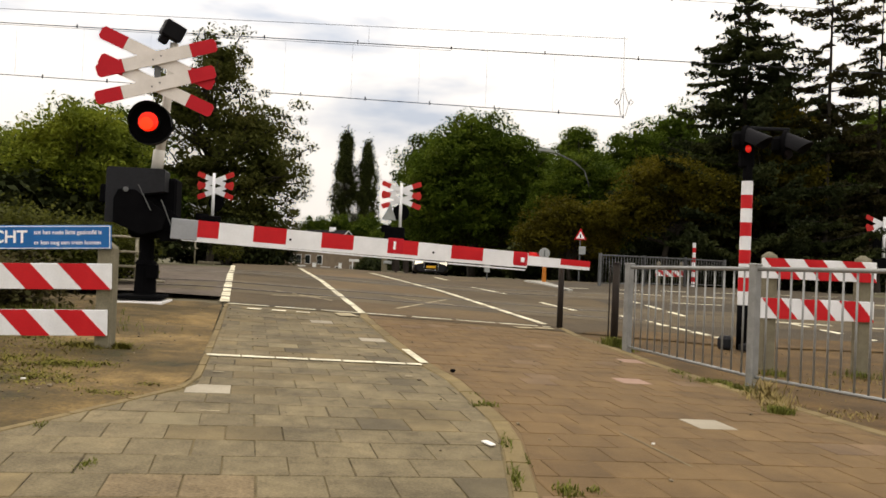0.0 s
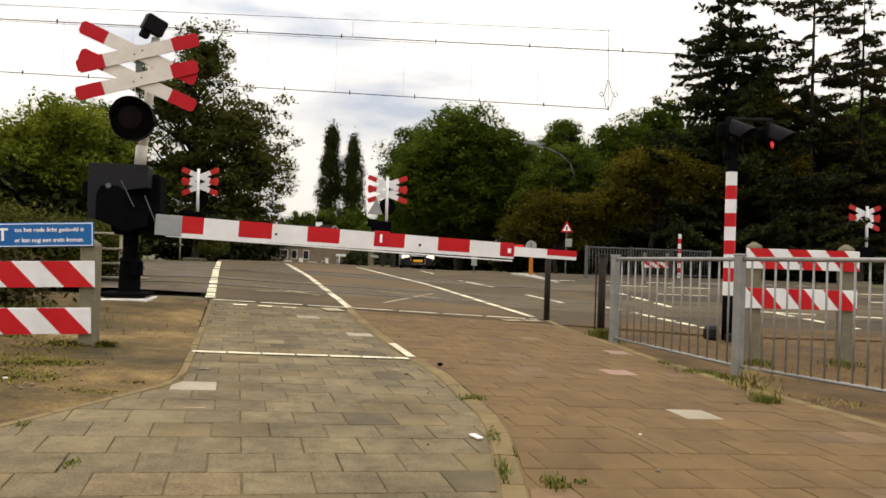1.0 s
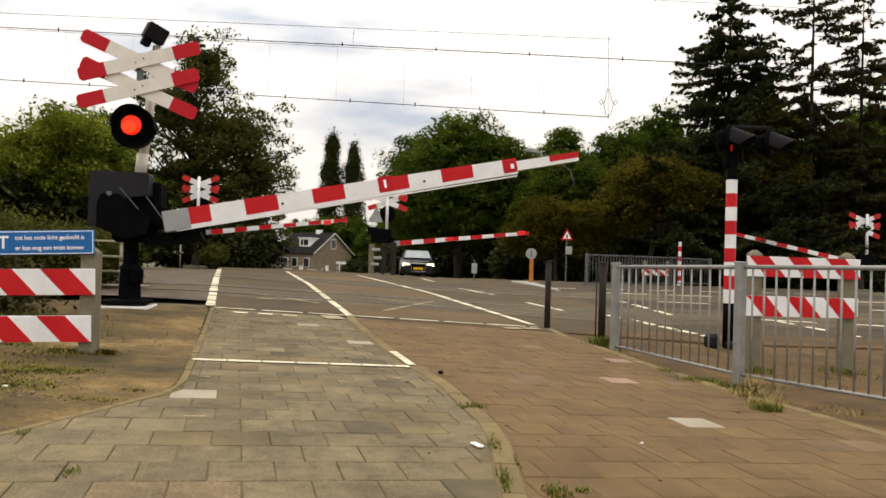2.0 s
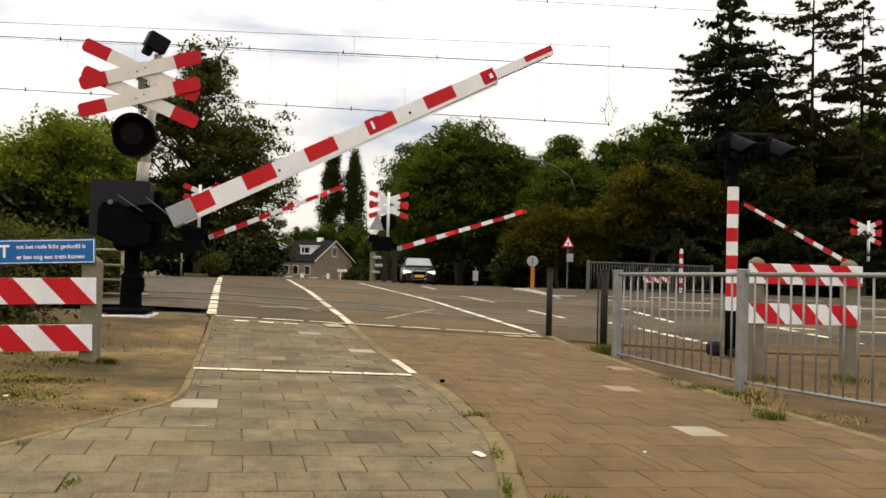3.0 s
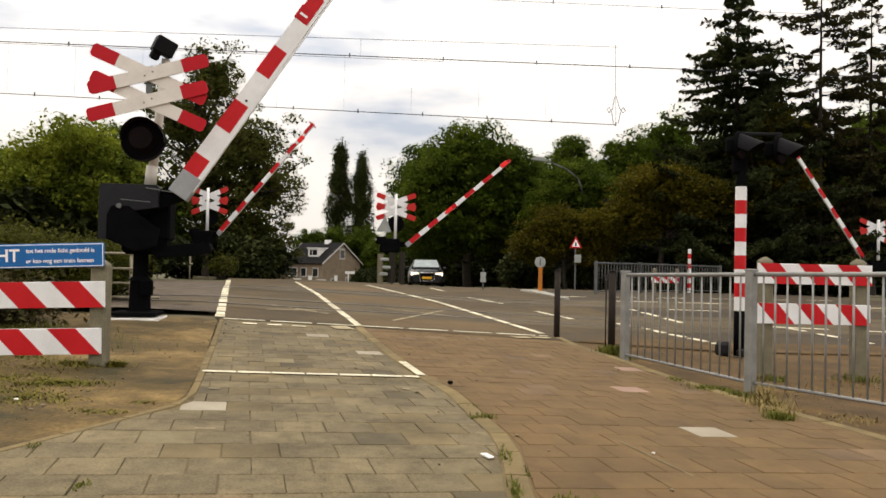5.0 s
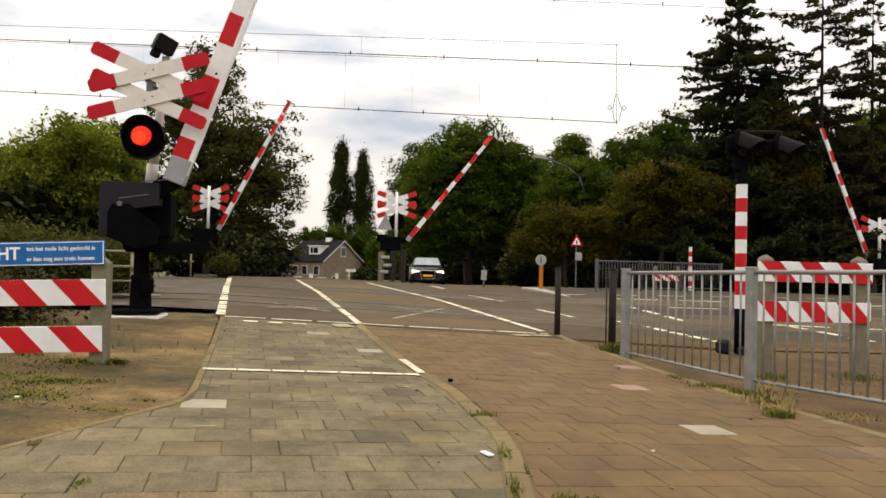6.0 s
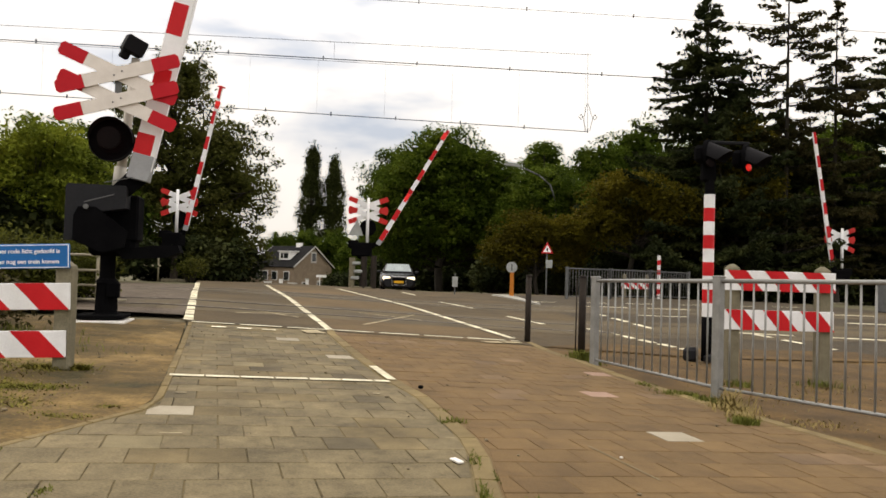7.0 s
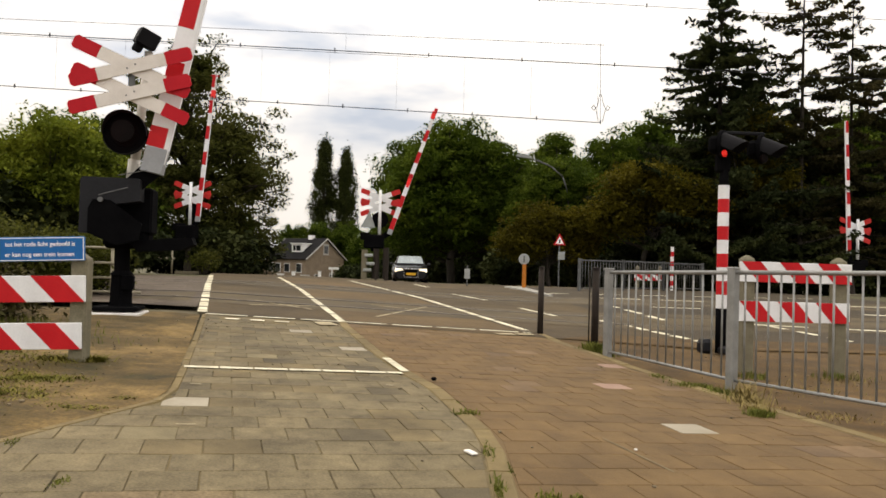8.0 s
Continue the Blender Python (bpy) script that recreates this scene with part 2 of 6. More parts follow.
M_bed = material("brown_track_ballast", [(0.052, 0.0384, 0.0272), (0.096, 0.072, 0.052), (0.128, 0.1, 0.076)], 2.0, 0.95, bump=0.9, bump_scale=22, fine=0.4, bump_dist=0.03)
M_kerb_white = material("white_painted_kerb", [(0.24, 0.228, 0.192), (0.372, 0.36, 0.324)], 3, 0.85, bump=0.3)
M_foundation = material("white_painted_concrete", [(0.55, 0.53, 0.50), (0.75, 0.73, 0.70)], 6, 0.85, bump=0.3)
M_mast = material("dirty_white_mast_paint", [(0.513, 0.4873, 0.4309), (0.6566, 0.6259, 0.5643)], 4, 0.5, bump=0.05, fine=0.06)
M_hood = material("matt_black_visor", [(0.006, 0.006, 0.007), (0.012, 0.012, 0.014)], 4, 0.85, bump=0.05, spec=0.12)
M_brown_steel = material("dark_brown_rusted_steel", [(0.0108, 0.00715, 0.005), (0.024, 0.0154, 0.01)], 5, 0.85, bump=0.3)
M_red_orange = material("faded_orange_red_sheet", [(0.46, 0.022, 0.022), (0.55, 0.034, 0.03)], 3, 0.5, bump=0.05, spec=0.15)
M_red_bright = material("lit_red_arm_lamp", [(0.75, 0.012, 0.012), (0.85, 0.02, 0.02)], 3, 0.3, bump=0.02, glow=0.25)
M_sign_back = material("pale_grey_aluminium", [(0.248, 0.2624, 0.2542), (0.3224, 0.3392, 0.3286)], 4, 0.5, bump=0.03)
M_handrail = material("dull_yellowed_steel", [(0.22, 0.19, 0.13), (0.36, 0.32, 0.24)], 5, 0.7, bump=0.2)
M_orange = material("orange_plastic", [(0.385, 0.112, 0.0084), (0.476, 0.147, 0.014)], 4, 0.5, bump=0.05)
M_tile_tan = material("tan_concrete_paving", [(0.1168, 0.08648, 0.04187), (0.1703, 0.1251, 0.06162)], 3.5, 0.9, bump=0.5, bump_scale=90, random_tint=0.15, stain=0.38, stain_scale=1.7)
M_tile_dark = material("dark_concrete_paving", [(0.075, 0.05868, 0.03275), (0.12, 0.09274, 0.05111)], 3.5, 0.9, bump=0.5, bump_scale=90, random_tint=0.12, stain=0.38, stain_scale=1.7)
M_tile_tan_red = material("pale_brown_paving", [(0.1297, 0.0788, 0.03965), (0.1792, 0.1104, 0.05663)], 3.5, 0.9, bump=0.5, bump_scale=90, random_tint=0.1, stain=0.38, stain_scale=1.7)
M_weed = material("green_weeds", [(0.0675, 0.08625, 0.0132), (0.1485, 0.1495, 0.033)], 3, 0.8, bump=0, island=0.35, spec=0.15)
M_paper = material("white_paper", [(0.66, 0.63, 0.57), (0.80, 0.78, 0.74)], 8, 0.9, bump=0.1)
M_leaf_mid = material("light_green_foliage", [(0.0522, 0.0728, 0.0104), (0.145, 0.1792, 0.0234), (0.29, 0.3108, 0.0468)], 0.7, 0.7, bump=0, island=0.26, spec=0.08, fine=0.1, stops=(0.34, 0.66), leaf=0.45)
M_leaf_airy = material("olive_tinged_foliage", [(0.036, 0.0432, 0.0099), (0.0744, 0.0816, 0.0198), (0.132, 0.1296, 0.0374)], 0.5, 0.7, bump=0, island=0.3, spec=0.08, fine=0.1, leaf=0.42)
M_car = material("dark_metallic_car_paint", [(0.007, 0.008, 0.01), (0.012, 0.013, 0.016)], 2, 0.25, bump=0, metal=0.2, spec=0.35)
M_car_glass = material("dark_car_glass", [(0.20, 0.23, 0.235), (0.25, 0.285, 0.29)], 2, 0.06, bump=0, metal=0.9, spec=0.9)
M_chrome = material("chrome_trim", [(0.55, 0.55, 0.56), (0.65, 0.65, 0.66)], 2, 0.2, metal=1.0, bump=0)
M_plate = material("orange_yellow_plate", [(0.80, 0.42, 0.03), (0.85, 0.46, 0.04)], 2, 0.4, bump=0)
M_headlight = material("lit_headlight", [(1.0, 0.93, 0.80), (1.0, 0.95, 0.84)], 2, 0.2, bump=0, glow=4.0)
M_brick_far = material("brown_brick_wall", [(0.1613, 0.1188, 0.08184), (0.2419, 0.1832, 0.1302)], 1.2, 0.9, bump=0.3, bump_scale=9, fine=0.25)
M_roof = material("dark_roof_tiles", [(0.008, 0.008, 0.009), (0.016, 0.016, 0.017)], 1.0, 0.8, bump=0.5, bump_scale=7, bump_dist=0.03, spec=0.05)
M_trim = material("white_house_paint", [(0.62, 0.62, 0.60), (0.78, 0.78, 0.76)], 1.5, 0.7, bump=0.05)
M_trim_dull = material("pale_grey_house_paint", [(0.36, 0.35, 0.32), (0.46, 0.45, 0.42)], 1.5, 0.8, bump=0.05)
M_window_dark = material("dark_window_glass", [(0.012, 0.014, 0.016), (0.02, 0.022, 0.025)], 1.5, 0.12, bump=0, spec=0.7)
M_tile_sand = material("sand_strewn_paving", [(0.1277, 0.08887, 0.04622), (0.2128, 0.1546, 0.08627)], 9, 0.95, bump=0.8, bump_scale=60, fine=0.35, random_tint=0.05, stain=0.25, stain_scale=3.0)
M_pebble = material("small_pebbles", [(0.095, 0.07225, 0.042), (0.209, 0.1615, 0.105)], 4, 0.9, bump=0, island=0.4)
M_wire = material("dark_overhead_wire", [(0.018, 0.02, 0.024), (0.03, 0.032, 0.036)], 4, 0.8, bump=0, spec=0.1)


# ---- mesh tools ----
def obj(name, bm, mat, parent=None, smooth=False):
    me = bpy.data.meshes.new(name)
    bm.to_mesh(me)
    bm.free()
    me.materials.append(mat)
    if smooth:
        for p in me.polygons:
            p.use_smooth = p.loop_total == 4
    ob = new(name, me)
    ob.parent = parent
    return ob


def part(name, bm, mat, parent, label="", smooth=False):
    return tagged(obj(name, bm, mat, parent, smooth), label)


def thing(name, m, label, category, group="", kind=""):
    ob = tagged(new(name), label, category, group, kind)
    ob.matrix_basis = m
    ob.empty_display_size = 0.1
    return ob


def add_box(bm, size, at=(0, 0, 0), turn=None, bevel=0.0):
    """A box of that size centred at a place, with its edges rounded a little."""
    r = bmesh.ops.create_cube(bm, size=1)
    vs = r["verts"]
    for v in vs:
        v.co = Vector((v.co.x * size[0], v.co.y * size[1], v.co.z * size[2]))
    if bevel:
        es = list({e for v in vs for e in v.link_edges})
        r = bmesh.ops.bevel(bm, geom=es, offset=bevel, segments=1, affect="EDGES")
        vs = list({v for f in r["faces"] for v in f.verts} | {v for v in vs if v.is_valid})
    m = Matrix.Translation(at) @ (turn.to_4x4() if turn is not None else Matrix())
    bmesh.ops.transform(bm, matrix=m, verts=vs)
    return vs


def add_tube(bm, a, b, r0, r1=None, seg=12, cap=True):
    a, b = Vector(a), Vector(b)
    r1 = r0 if r1 is None else r1
    d = b - a
    m = Matrix.Translation((a + b) / 2) @ d.to_track_quat("Z", "Y").to_matrix().to_4x4()
    bmesh.ops.create_cone(bm, cap_ends=cap, segments=seg, radius1=r0, radius2=r1, depth=d.length, matrix=m)


def box_mesh(size, at=(0, 0, 0), turn=None, bevel=0.0):
    bm = bmesh.new()
    add_box(bm, size, at, turn, bevel)
    return bm


def tube_mesh(a, b, r0, r1=None, seg=12):
    bm = bmesh.new()
    add_tube(bm, a, b, r0, r1, seg)
    return bm


def open_tube(z0, z1, r, seg=20):
    """An upright sleeve without ends, for the bands of a pole."""
    bm = bmesh.new()
    add_tube(bm, (0, 0, z0), (0, 0, z1), r, r, seg, False)
    return bm


def prism(points, axis_from, axis_to):
    """A prism from an outline in x and z, drawn out along y."""
    bm = bmesh.new()
    a = [bm.verts.new((x, axis_from, z)) for x, z in points]
    b = [bm.verts.new((x, axis_to, z)) for x, z in points]
    bm.faces.new(a)
    bm.faces.new(list(reversed(b)))
    k = len(points)
    for i in range(k):
        bm.faces.new((a[(i + 1) % k], a[i], b[i], b[(i + 1) % k]))
    bmesh.ops.recalc_face_normals(bm, faces=bm.faces)
    return bm


RISE_Y = [-1000, 9, 12, 18, 28, 31, 36, 48, 70, 120, 1000]
RISE_Z = [0, 0, 0.06, 0.21, 0.27, 0.23, 0.0, -0.12, -1.5, -3.0, -3.0]


def ground_z(x, y):
    """Height of the ground: a gentle hump over the tracks, and a fall to the right before them."""
    lean = 0.045 * max(-4.5, min(float(np.interp(y, [12, 24], [4.5, 0.5])), x)) * float(np.interp(y, [12, 28, 42], [1, 0.9, 0]))
    return float(np.interp(y, RISE_Y, RISE_Z)) - lean


def rot_z(deg):
    return Matrix.Rotation(radians(deg), 3, "Z")


def on_ground(x, y, rz=0, lift=0.0):
    return pose(x, y, ground_z(x, y) + lift, 0, 0, rz)


# ---- the ground, the road and the crossing ----
def grid_lines(a, b, near, far):
    """Steps between a and b that are fine near the middle of the place."""
    out, v = [], a
    while v < b - 1e-6:
        out.append(v)
        v += near if -12 < v < 40 else (far if -90 < v < 160 else far * 12)
    return out + [b]


def sheet(name, left, right, mat, lift, label, category, nx=8, step=0.5, parent=None, kind="structure"):
    """A band between two plan lines (x, y) that follows the ground."""
    bm = bmesh.new()
    y0, y1 = left[0][1], left[-1][1]
    ys = sorted({y0, y1, *[y for y in np.arange(y0, y1, step)], *[y for y in RISE_Y if y0 < y < y1]})
    rows = []
    for y in ys:
        xl = float(np.interp(y, [p[1] for p in left], [p[0] for p in left]))
        xr = float(np.interp(y, [p[1] for p in right], [p[0] for p in right]))
        rows.append([bm.verts.new((x, y, ground_z(x, y) + lift)) for x in [xl + (xr - xl) * k / nx for k in range(nx + 1)]])
    for a, b in zip(rows, rows[1:]):
        for k in range(nx):
            bm.faces.new((a[k], a[k + 1], b[k + 1], b[k]))
    ob = obj(name, bm, mat, parent)
    return tagged(ob, label, category, kind=kind)


def lay_ground():
    bm = bmesh.new()
    xs, ys = grid_lines(-1500, 1500, 0.75, 8), grid_lines(-300, 2500, 0.75, 8)
    vs = []
    for y in ys:
        row = []
        for x in xs:
            rough = 0.035 * noise.noise((x * 0.8, y * 0.8, 0)) + 0.02 * noise.noise((x * 2.5, y * 2.5, 3))
            row.append(bm.verts.new((x, y, ground_z(x, y) - 0.07 + (rough if abs(x) < 40 and -10 < y < 60 else 0))))
        vs.append(row)
    for a, b in zip(vs, vs[1:]):
        for k in range(len(xs) - 1):
            bm.faces.new((a[k], a[k + 1], b[k + 1], b[k]))
    return tagged(obj("ground", bm, M_ground, None, True), "brown grassy ground with worn bare patches", "ground", kind="structure")


ground = lay_ground()

# Plan lines of the paths and the road.
PATH_LEFT = [(-4.6, -14.0), (-3.5, 0.0), (-2.75, 2.4), (-2.19, 3.84), (-1.76, 5.34), (-1.9, 5.95), (-2.07, 6.66), (-3.3, 11.6)]
PATH_RIGHT = [(0.2, -14.0), (0.30, 0.0), (0.36, 2.4), (0.42, 3.52), (0.45, 4.78), (0.12, 6.58), (-0.11, 7.2), (-1.2, 11.6)]
FOOT_RIGHT = [(9.5, -14.0), (5.2, 0.0), (4.3, 2.6), (3.4, 5.4), (2.79, 7.32), (2.35, 9.6), (1.86, 11.6)]
ROAD_LEFT = [(-3.32, 11.6), (-7.04, 25.58), (-8.6, 31.0), (-10.5, 38.0), (-19, 70), (-33, 125)]
ROAD_RIGHT = [(15.5, 11.6), (14.5, 25.5), (13.8, 29.0), (3.6, 31.5), (1.0, 38.0), (-8, 70), (-24, 125)]

bike_path = sheet("bike_path", PATH_LEFT, PATH_RIGHT, M_joint, -0.006, "grey concrete paved cycle path with sandy joints", "path")
footpath = sheet("footpath", PATH_RIGHT, FOOT_RIGHT, M_joint_brown, -0.004, "brown paved footpath beside the railing", "path")
verge = sheet("verge_left", [(-14, -14), (-14, 11.4)], [(-4.59, -14), (-3.49, 0), (-2.74, 2.4), (-2.18, 3.84), (-1.75, 5.34), (-1.89, 5.95), (-2.06, 6.66), (-3.27, 11.4)], M_soil, 0.0, "dry trampled verge of sand and thin grass", "verge", nx=26, step=0.3)


def verge_bump(x, y):
    return 0.03 * noise.noise((x * 1.3, y * 1.3, 1)) + 0.012 * noise.noise((x * 5, y * 5, 2))


for v in verge.data.vertices:
    v.co.z += verge_bump(v.co.x, v.co.y)
verge_right = sheet("verge_right", [(9.6, -14), (5.3, 0), (4.4, 2.6), (3.5, 5.4), (2.88, 7.32), (2.43, 9.6), (1.96, 11.55)], [(14.0, -14), (11.0, 0), (10.4, 2.6), (9.6, 5.4), (8.8, 8.5), (8.2, 10.5), (7.8, 11.55)], M_soil_bare, -0.005, "bare sandy verge behind the railing", "verge", nx=24, step=0.3)
for v in verge_right.data.vertices:
    v.co.z += 0.02 * noise.noise((v.co.x * 1.5, v.co.y * 1.5, 5)) - 0.015
road = sheet("road", ROAD_LEFT, ROAD_RIGHT, M_asphalt, 0.0, "worn grey asphalt over the level crossing", "road", nx=24, step=0.5)
main_road = sheet("road_near", [(14.0, -14), (11.0, 0), (10.4, 2.6), (9.6, 5.4), (8.8, 8.5), (8.2, 10.5), (7.8, 11.6)], [(23, -14), (19, 0), (18.5, 2.6), (17.6, 5.4), (16.5, 8.5), (15.9, 10.5), (15.5, 11.6)], M_asphalt_grey, -0.002, "worn grey asphalt road before the crossing", "road", nx=12)
sheet("road_right", [(4.5, 11.7), (3.4, 21.6), (3.8, 27.6), (5.0, 29.0)], [(15.4, 11.7), (14.8, 21.6), (14.2, 27.6), (13.7, 29.0)], M_asphalt_grey, 0.003, "grey asphalt carriageway across the tracks", "road", nx=14)
verge_strip = sheet("verge_strip", [(2.0, 11.45), (2.5, 12.0), (3.4, 12.7)], [(7.85, 11.45), (7.9, 12.0), (7.6, 12.7)], M_soil_bare, 0.006, "bare brown earth at the edge of the crossing", "verge", nx=18, step=0.2)
for v in verge_strip.data.vertices:
    v.co.z -= 0.08 if v.co.y < 11.5 else 0
red_lane = sheet("red_lane", [(-1.1, 11.7), (-4.75, 25.5)], [(1.72, 11.7), (-2.36, 24.9)], M_red_asphalt, 0.004, "faded red asphalt strip over the crossing", "road", nx=6)
sheet("track_bed_left", [(-90, 12.4), (-90, 23.4)], [(-3.6, 12.4), (-6.5, 23.4)], M_bed, 0.01, "brown ballast bed beside the crossing", "track bed", nx=60)
sheet("track_bed_right", [(15.4, 12.4), (14.7, 23.4)], [(90, 12.4), (90, 23.4)], M_bed, 0.01, "brown ballast bed beside the crossing", "track bed", nx=60)


def rail(y0):
    """One running rail, laid flush, that follows the hump of the crossing."""
    bm = bmesh.new()
    secs = []
    for x in np.arange(-90, 90.1, 1.5):
        y = y0 + 0.07 * x
        z = ground_z(x, y0)
        secs.append([bm.verts.new((x, y + dy, z + dz)) for dy, dz in ((-0.036, -0.03), (-0.036, 0.012), (-0.028, 0.017), (0.028, 0.017), (0.036, 0.012), (0.036, -0.03))])
    for a, b in zip(secs, secs[1:]):
        for k in range(5):
            bm.faces.new((a[k], b[k], b[k + 1], a[k + 1]))
    return bm


for y0 in (14.3, 15.74, 19.3, 20.74):
    tagged(obj("rail", rail(y0), M_rail), "worn steel rail sunk in the crossing", "rail", "rails of the crossing", "structure")


def stripe(a, b, width, mat, lift, dash=0.0, gap=0.0, name="road_marking", label="worn white painted line on the road", group="road markings", seed=1, taper=None):
    """A painted line from a to b on the ground, in dashes or whole, each dash an object."""
    rnd = random.Random(seed)
    a, b = Vector(a), Vector(b)
    d = (b - a)
    n = Vector((-d.y, d.x)).normalized()
    total, u, made = d.length, 0.0, []
    d.normalize()
    while u < total - 0.05:
        v = min(total, u + dash) if dash else total
        bm = bmesh.new()
        steps = max(1, int((v - u) / 0.5))
        rows = []
        for k in range(steps + 1):
            c = a + d * (u + (v - u) * k / steps)
            f = (c - a).length / total
            w = width if taper is None else width + (taper - width) * f
            e0, e1 = w / 2 * (1 + rnd.uniform(-0.12, 0.12)), w / 2 * (1 + rnd.uniform(-0.12, 0.12))
            rows.append([bm.verts.new((p.x, p.y, ground_z(p.x, p.y) + lift)) for p in (c - n * e0, c, c + n * e1)])
        for p, q in zip(rows, rows[1:]):
            for k in range(2):
                bm.faces.new((p[k], p[k + 1], q[k + 1], q[k]))
        bmesh.ops.recalc_face_normals(bm, faces=bm.faces)
        made.append(tagged(obj(name, bm, mat), label, "road marking", group, "structure"))
        if not dash:
            break
        u = v + gap * rnd.uniform(0.8, 1.25)
    return made


for y0 in (15.02, 20.02):
    for dy, w in ((0.0, 1.30), (-1.08, 0.62), (1.08, 0.62)):
        stripe((-6.2, y0 + dy - 0.434), (15.0, y0 + dy + 1.05), w, M_rubber, 0.006, 1.8, 0.02, "crossing_panel", "dark worn crossing panel between the rails", "crossing panels", 31)
stripe((-3.3, 11.62), (1.9, 12.2), 0.06, M_gap, 0.007, label="dark open joint at the edge of the crossing", seed=32)
CREAM = "dirty cream painted line on the road"
stripe((-3.34, 11.75), (-7.0, 25.5), 0.14, M_line, 0.008, 0.75, 0.12, label=CREAM, seed=2)
stripe((-1.2, 11.75), (-4.66, 24.9), 0.115, M_line, 0.009, 1.1, 0.10, seed=3)
stripe((1.70, 12.4), (-2.47, 26.0), 0.135, M_line, 0.009, 1.3, 0.10, seed=4)
stripe((-3.22, 11.5), (1.75, 12.06), 0.09, M_line, 0.011, 0.62, 0.07, label=CREAM, seed=5)
stripe((-2.8, 11.02), (-1.9, 11.12), 0.11, M_line, 0.014, 0.2, 0.12, label=CREAM, seed=15)
stripe((-3.1, 14.35), (-1.9, 13.35), 0.07, M_line_yellow, 0.009, 0.6, 0.06, label=CREAM, seed=6)
stripe((-3.0, 13.4), (-1.6, 14.3), 0.07, M_line_yellow, 0.010, 0.6, 0.06, label=CREAM, seed=7)
stripe((-0.75, 12.9), (0.1, 15.6), 0.06, M_line_yellow, 0.009, 0.7, 0.08, label=CREAM, seed=8)
stripe((-1.0, 15.2), (0.6, 14.3), 0.045, M_line_yellow, 0.010, 0.7, 0.08, label=CREAM, seed=9)
stripe((3.6, 15.2), (4.62, 12.4), 0.15, M_line, 0.009, 0.42, 0.12, seed=10)
stripe((6.9, 15.0), (7.4, 12.85), 0.15, M_line, 0.009, 0.5, 0.3, seed=10)
stripe((0.84, 21.3), (1.61, 19.1), 0.14, M_line, 0.009, seed=11)
stripe((-0.28, 26.9), (0.16, 25.0), 0.14, M_line, 0.009, seed=12)
stripe((2.2, 17.0), (2.75, 15.6), 0.14, M_line, 0.009, seed=12)
stripe((4.58, 18.8), (5.0, 15.5), 0.14, M_line, 0.009, 0.8, 0.5, seed=13)
stripe((5.0, 21.6), (14.0, 20.6), 0.16, M_line, 0.009, 1.2, 0.5, seed=14)
stripe((5.6, 18.6), (14.0, 17.4), 0.16, M_line, 0.009, 1.2, 0.5, seed=16)
stripe((6.5, 15.2), (14.2, 13.4), 0.16, M_line, 0.009, 1.2, 0.5, seed=17)
stripe((3.6, 23.2), (13.5, 24.2), 0.14, M_line, 0.009, 0.9, 0.7, seed=18)


def traffic_island():
    bm = bmesh.new()
    pts = [(2.95, 27.2), (3.62, 21.7), (3.74, 21.7), (3.6, 27.2)]
    top = [bm.verts.new((x, y, ground_z(x, y) + 0.05)) for x, y in pts]
    low = [bm.verts.new((x + (x - 3.6) * 0.1, y, ground_z(x, y) - 0.05)) for x, y in pts]
    bm.faces.new(top)
    for k in range(4):
        bm.faces.new((top[k], low[k], low[(k + 1) % 4], top[(k + 1) % 4]))
    bmesh.ops.recalc_face_normals(bm, faces=bm.faces)
    return tagged(obj("traffic_island", bm, M_kerb_white), "low white-kerbed traffic island on the asphalt", "traffic island", kind="structure")


traffic_island()


def kerb_run(name, line, y0, y1, length, width, lift, mat, label, narrow=1.0):
    """Kerb stones laid end to end along a plan line, each an object of its own."""
    base = tagged(new(name), label, "kerb", kind="structure")
    xs, ys = [p[0] for p in line], [p[1] for p in line]
    y, k = y0, 0
    while y < y1 - 0.1:
        x = float(np.interp(y, ys, xs))
        e = y + length
        for _ in range(3):
            xe = float(np.interp(e, ys, xs))
            e = y + length * (e - y) / math.hypot(xe - x, e - y)
        xe = float(np.interp(e, ys, xs))
        cx, cy = (x + xe) / 2, (y + e) / 2
        stone = new("kerb_stone", KERB_MESH[mat.name])
        stone.parent = base
        tilt = math.atan2(ground_z(xe, e) - ground_z(x, y), length)
        stone.matrix_basis = Matrix.Translation((cx, cy, ground_z(cx, cy) + lift + random.uniform(-0.004, 0.004))) @ Matrix.Rotation(math.atan2(e - y, xe - x), 4, "Z") @ Matrix.Rotation(-tilt, 4, "Y") @ Matrix.Diagonal((length, narrow, 1, 1))
        y, k = e, k + 1
    return base


KERB_MESH = {}
for mat, w in ((M_kerb, 0.13),):
    bm = box_mesh((0.985, w, 0.16), (0, 0, -0.08), None, 0.012)
    me = bpy.data.meshes.new("kerb_stone")
    bm.to_mesh(me)
    bm.free()
    me.materials.append(mat)
    KERB_MESH[mat.name] = me


